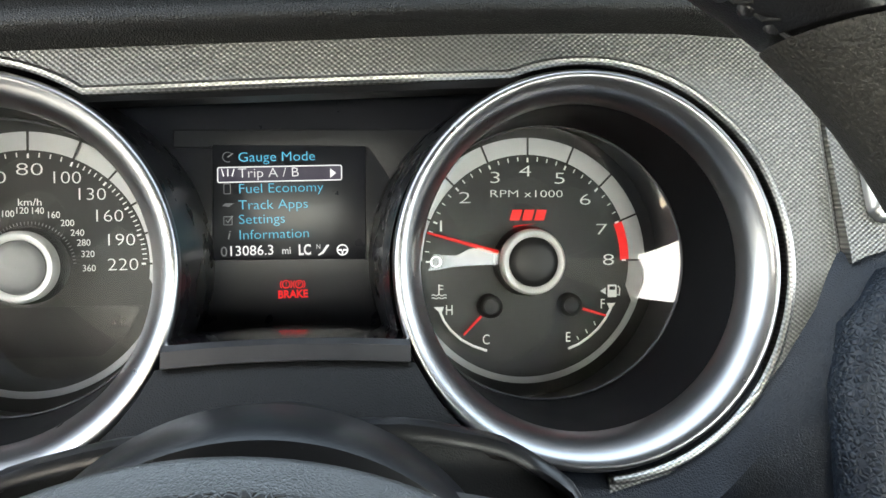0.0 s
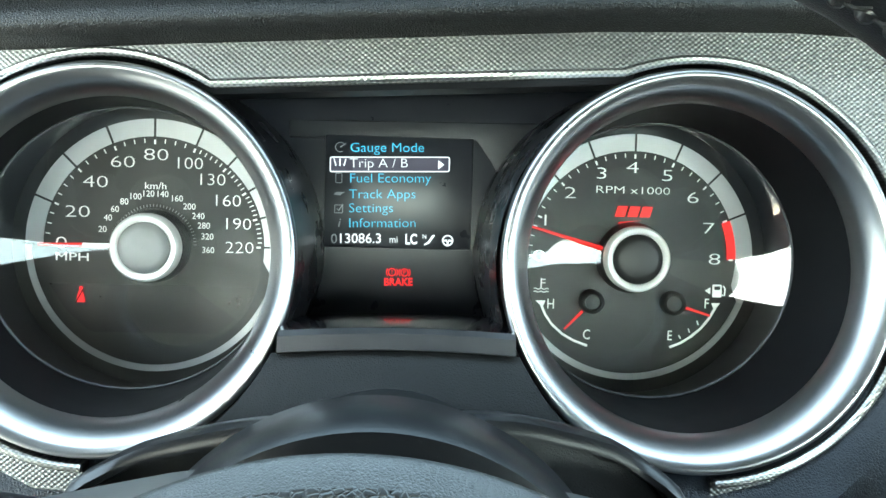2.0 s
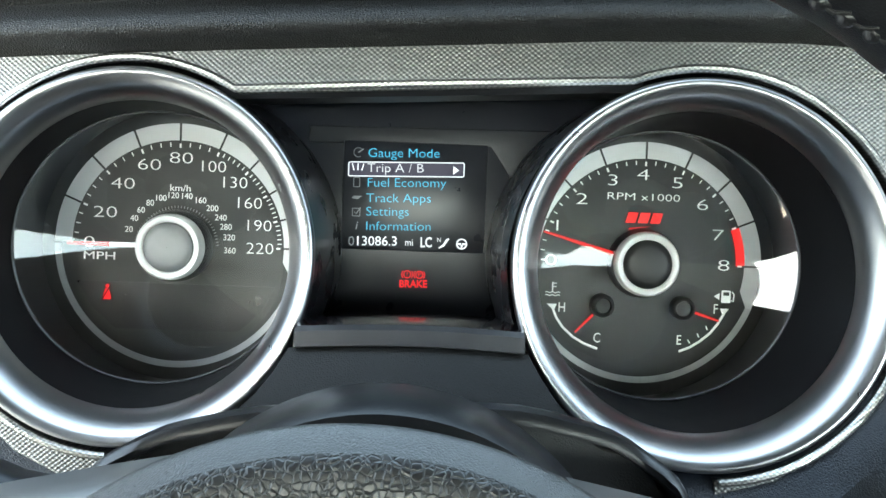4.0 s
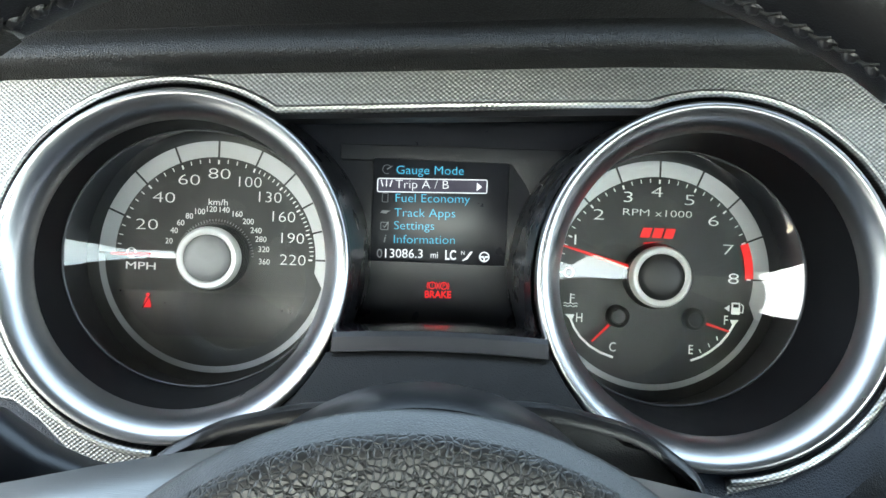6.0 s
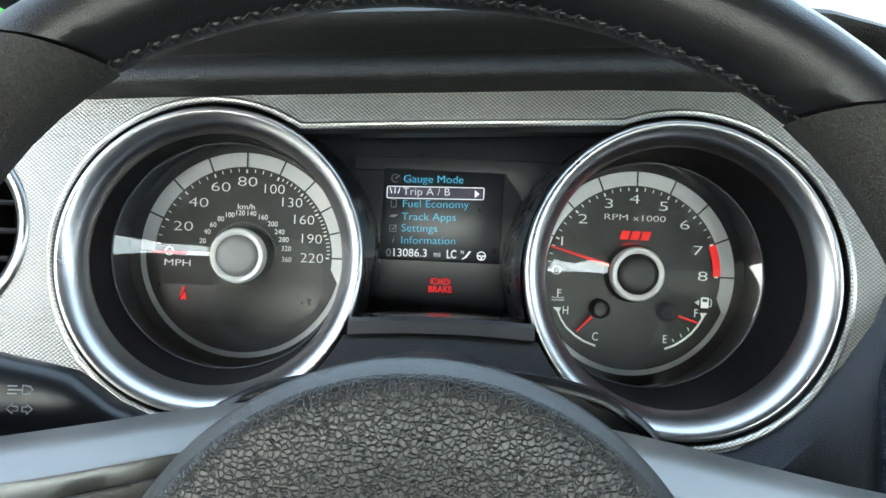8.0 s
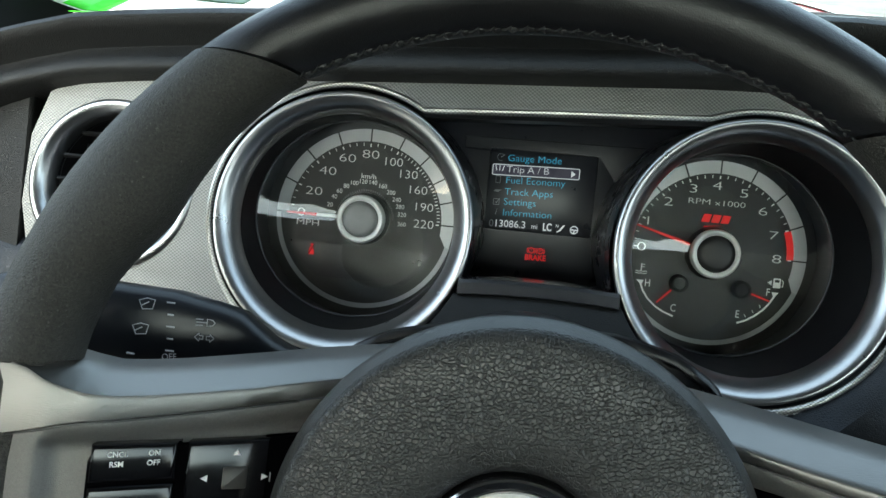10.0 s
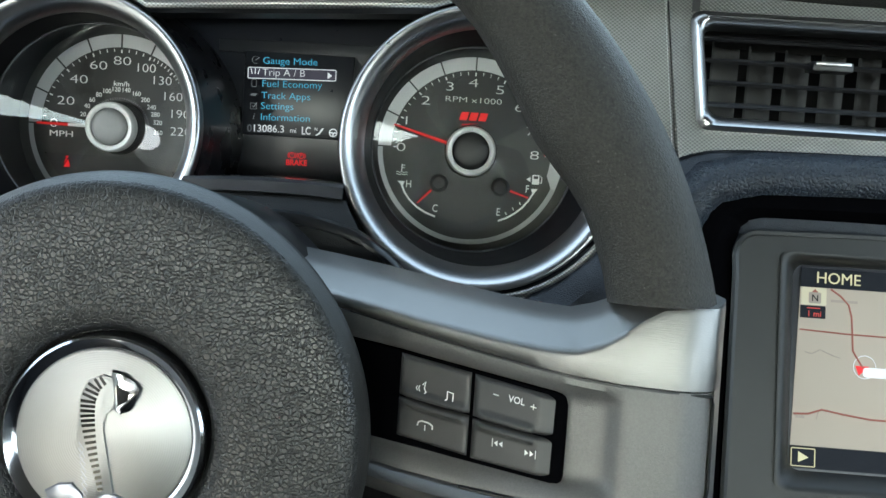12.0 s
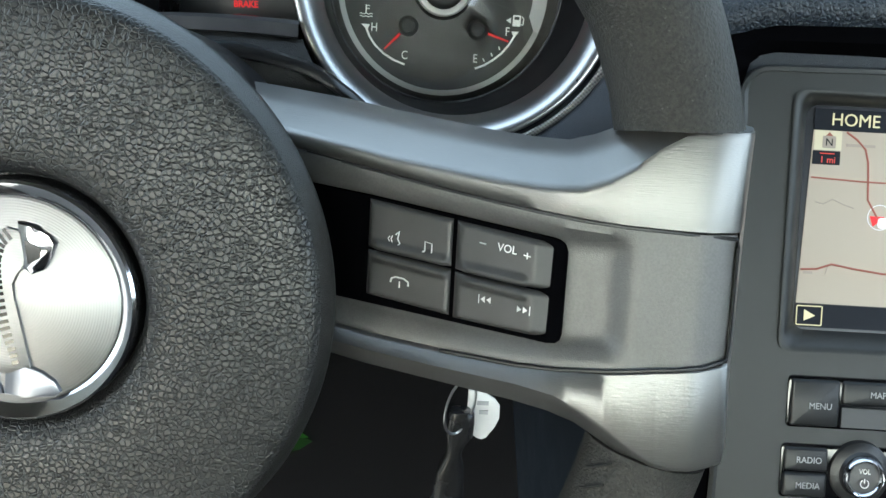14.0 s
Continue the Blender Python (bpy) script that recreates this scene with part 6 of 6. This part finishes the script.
flat_thing("wall_left", *boxv(CX0 - 0.03, CX0, -0.05, 0.62, 0.28, 0.93), M_CARPET, "black carpeted kick panel beside the footwell", "wall", "structure")
# the driver's door stands wide open, out to the side
swing = lambda u, w: (CX0 - 0.03 - 0.94 * u + 0.34 * w, -0.055 - 0.34 * u - 0.94 * w)
leaf = [(*swing(u, w), z) for z in (0.34, 0.97) for u, w in ((0.02, 0.0), (1.25, 0.0), (1.25, 0.09), (0.02, 0.09))]
flat_thing("door_1", leaf, [(3, 2, 1, 0), (4, 5, 6, 7), (0, 1, 5, 4), (1, 2, 6, 5), (2, 3, 7, 6), (3, 0, 4, 7)], M_BROW, "black inner panel of the wide open driver door", "door", "structure")
flat_thing("door_sill", *boxv(CX0 - 0.10, CX0, -1.9, 0.62, 0.26, 0.36), M_STACK, "grey painted door sill", "sill", "structure")
v = [(-0.475, y, z) for y, z in ((-0.20, 0.93), (0.62, 0.93), (0.62, 1.00), (0.40, 1.08), (0.22, 1.15), (-0.06, 1.00))]
v += [(x + 0.03, y, z) for x, y, z in v]
flat_thing("pillar_base", v, [tuple(range(6)), tuple(range(11, 5, -1))] + [(k, (k + 1) % 6, 6 + (k + 1) % 6, 6 + k) for k in range(6)], M_CARPET, "black trim at the foot of the windscreen pillar", "pillar", "structure")
# bonnet, cowl and wiper
cowl = thing("cowl", "black plastic cowl below the windscreen", "cowl", (0.3, 0.5, 0.1))
cowl.matrix_world = Matrix.Identity(4)
cowl["base"] = (0, 0, 0)


def cowl_z(x):
    return 1.008 - 0.03 * ((x - 0.40) / 0.52) ** 2


rings = [[(x, 0.47, cowl_z(x) - 0.035), (x, 0.54, cowl_z(x) - 0.004), (x, 0.57, cowl_z(x)), (x, 0.68, cowl_z(x) - 0.016), (x, 0.70, cowl_z(x) - 0.024), (x, 0.70, 0.90), (x, 0.47, 0.90)] for x in [-0.40 + 1.5 * k / 24 for k in range(25)]]
mesh_ob("tray", *loft(rings), M_BLACK, cowl)
wip = thing("wiper", "black windscreen wiper resting on the cowl", "wiper", (0.3, 0.5, 0.1))
wip.matrix_world = Matrix.Identity(4)
wip["base"] = (0, 0, 0)
mesh_ob("arm", *tube([(x, 0.635, cowl_z(x) + 0.002) for x in (0.20, 0.32, 0.44, 0.56, 0.68)], [0.006, 0.005, 0.005, 0.004, 0.004], 8), M_STRIP, wip, "grey metal arm")
mesh_ob("blade", *tube([(x, 0.615, cowl_z(x) + 0.001) for x in (0.25, 0.40, 0.55, 0.70, 0.85)], 0.004, 8), M_BLACK, wip)
hood = thing("bonnet", "red bonnet with two broad white stripes", "bonnet", (0.35, 0.7, 0.9))
hood.matrix_world = Matrix.Identity(4)
hood["base"] = (0, 0, 0)


def hood_z(x, y):
    return 0.985 - 0.05 * ((x - 0.35) / 0.7) ** 2 + 0.025 * math.exp(-((x - 0.35) / 0.22) ** 4) - 0.06 * ((y - 0.9) / 0.9) ** 2


def hood_part(name, x0, x1, lift, material, label):
    rings = [[(x, y, hood_z(x, y) + lift) for x in [x0 + (x1 - x0) * i / 12 for i in range(13)]] for y in [0.71 + 1.2 * k / 14 for k in range(15)]]
    v, f = loft(rings, False, False)
    mesh_ob(name, v, f, material, hood, label)


hood_part("panel", -0.42, 1.12, 0.0, M_CARRED, "red painted panel")
hood_part("stripe", 0.05, 0.30, 0.0012, M_CARWHITE, "white stripe")
hood_part("stripe", 0.40, 0.65, 0.0012, M_CARWHITE, "white stripe")
mesh_ob("nozzle", *lathe([(0.014, 0.0), (0.012, -0.012), (0.0001, -0.014)], -0.02, 0.985, 16, 0, y0=0.80), M_BLACK, hood)

# printed sheet on the dash, leaning on the glass
sheet = thing("paper_sheet", "white paper sheet with bright green print lying on dashboard", "paper", (-0.2, 0.25, 0.11))


FOLD_X = [-0.4063, -0.4136, -0.4102, -0.33, -0.19, -0.085, 0.0157]
FOLD_Y = [0.10, 0.15, 0.19, 0.26, 0.28, 0.28, 0.28]
FOLD_Z = [0.0975, 0.0975, 0.0990, 0.1145, 0.1316, 0.1407, 0.1504]


def fold(u):
    """The crease across the sheet, from its curled end to its square end."""
    k = [0.0, 0.09, 0.17, 0.35, 0.62, 0.81, 1.0]
    return lerp(u, k, FOLD_X), lerp(u, k, FOLD_Y), lerp(u, k, FOLD_Z)


def sheet_p(u, w):
    """w from -1 (front flap's edge) over 0 (crease) to 1 (back edge)."""
    x, y, z = fold(u)
    if w < 0:
        return (x + 0.004 * w, y + 0.078 * w, z + (0.0145 + 0.002 * math.sin(7 * u)) * w)
    return (x - 0.01 * w, y + 0.14 * w, z + (0.040 + 0.03 * (1 - u) ** 2) * w)


def sheet_part(name, u0, u1, w0, w1, lift, material, taper0=0.0, taper1=0.0, label=""):
    """A patch of the sheet; the tapers draw its lower and upper edge towards the other at the curled end."""
    rings = []
    for k in range(7):
        row = []
        for i in range(25):
            f = i / 24
            lo, hi = w0 + (w1 - w0) * taper0 * (1 - f), w1 - (w1 - w0) * taper1 * (1 - f)
            x, y, z = sheet_p(u0 + (u1 - u0) * f, lo + (hi - lo) * k / 6)
            row.append((x, y - lift, z + lift))
        rings.append(row)
    v, f = loft(rings, False, False)
    ob = mesh_ob(name, v, f, material, sheet, label)
    mo = ob.modifiers.new("thickness", "SOLIDIFY")
    mo.thickness = 0.0005


sheet_part("paper", 0.0, 1.0, 0.0, 1.0, 0.0, M_PAPER, label="white back leaf")
sheet_part("front_flap", 0.22, 1.0, -1.0, -0.02, 0.0, M_PAPER, 0.1, 0.0, "white front leaf")
sheet_part("green_print", 0.22, 0.83, -0.98, -0.05, 0.0010, M_GREEN, 0.0, 0.0, "bright green printed strip")
sheet_part("green_print", 0.0, 0.20, 0.0, 1.0, 0.0010, M_GREEN, 0.0, 0.0, "bright green printed end")
sheet_part("dark_print", 0.15, 0.38, 0.62, 0.95, 0.0010, M_DARKGREEN, 0.0, 0.5, "dark green printed leaf")
sheet_part("lime_print", 0.60, 0.80, 0.40, 1.0, 0.0010, M_LIME, label="lime printed patch")


# folded sheet dropped in the footwell
scrap = thing("dropped_sheet", "white and green printed sheet lying in dark footwell", "paper", (0, 0, 0))
scrap.matrix_world = Matrix.Identity(4)
scrap["base"] = (0, 0, 0)


def scrap_piece(name, poly, lift, material, label=""):
    v = [(x, y, 0.331 + lift + 0.010 * math.sin(9 * (x + 0.09)) * (y - 0.15)) for x, y in poly]
    n = len(v)
    v += [(x, y, z - 0.0006) for x, y, z in v]
    mesh_ob(name, v, [tuple(range(n)), tuple(range(2 * n - 1, n - 1, -1))] + [(k, (k + 1) % n, n + (k + 1) % n, n + k) for k in range(n)], material, scrap, label, smooth=False)


scrap_piece("paper", [(-0.091, 0.244), (-0.076, 0.262), (-0.070, 0.225), (-0.063, 0.195), (-0.068, 0.150), (-0.076, 0.150)], 0.0, M_PAPER, "white paper edge")
scrap_piece("green_print", [(-0.0755, 0.262), (-0.040, 0.268), (-0.030, 0.240), (-0.007, 0.228), (-0.020, 0.214), (-0.035, 0.209), (-0.051, 0.190), (-0.064, 0.172), (-0.0625, 0.195), (-0.0695, 0.225)], 0.0, M_DARKGREEN, "dark green printed part")
scrap_piece("dark_fold", [(-0.058, 0.262), (-0.050, 0.263), (-0.012, 0.232), (-0.024, 0.230)], 0.002, M_LEAF, "lighter green fold")
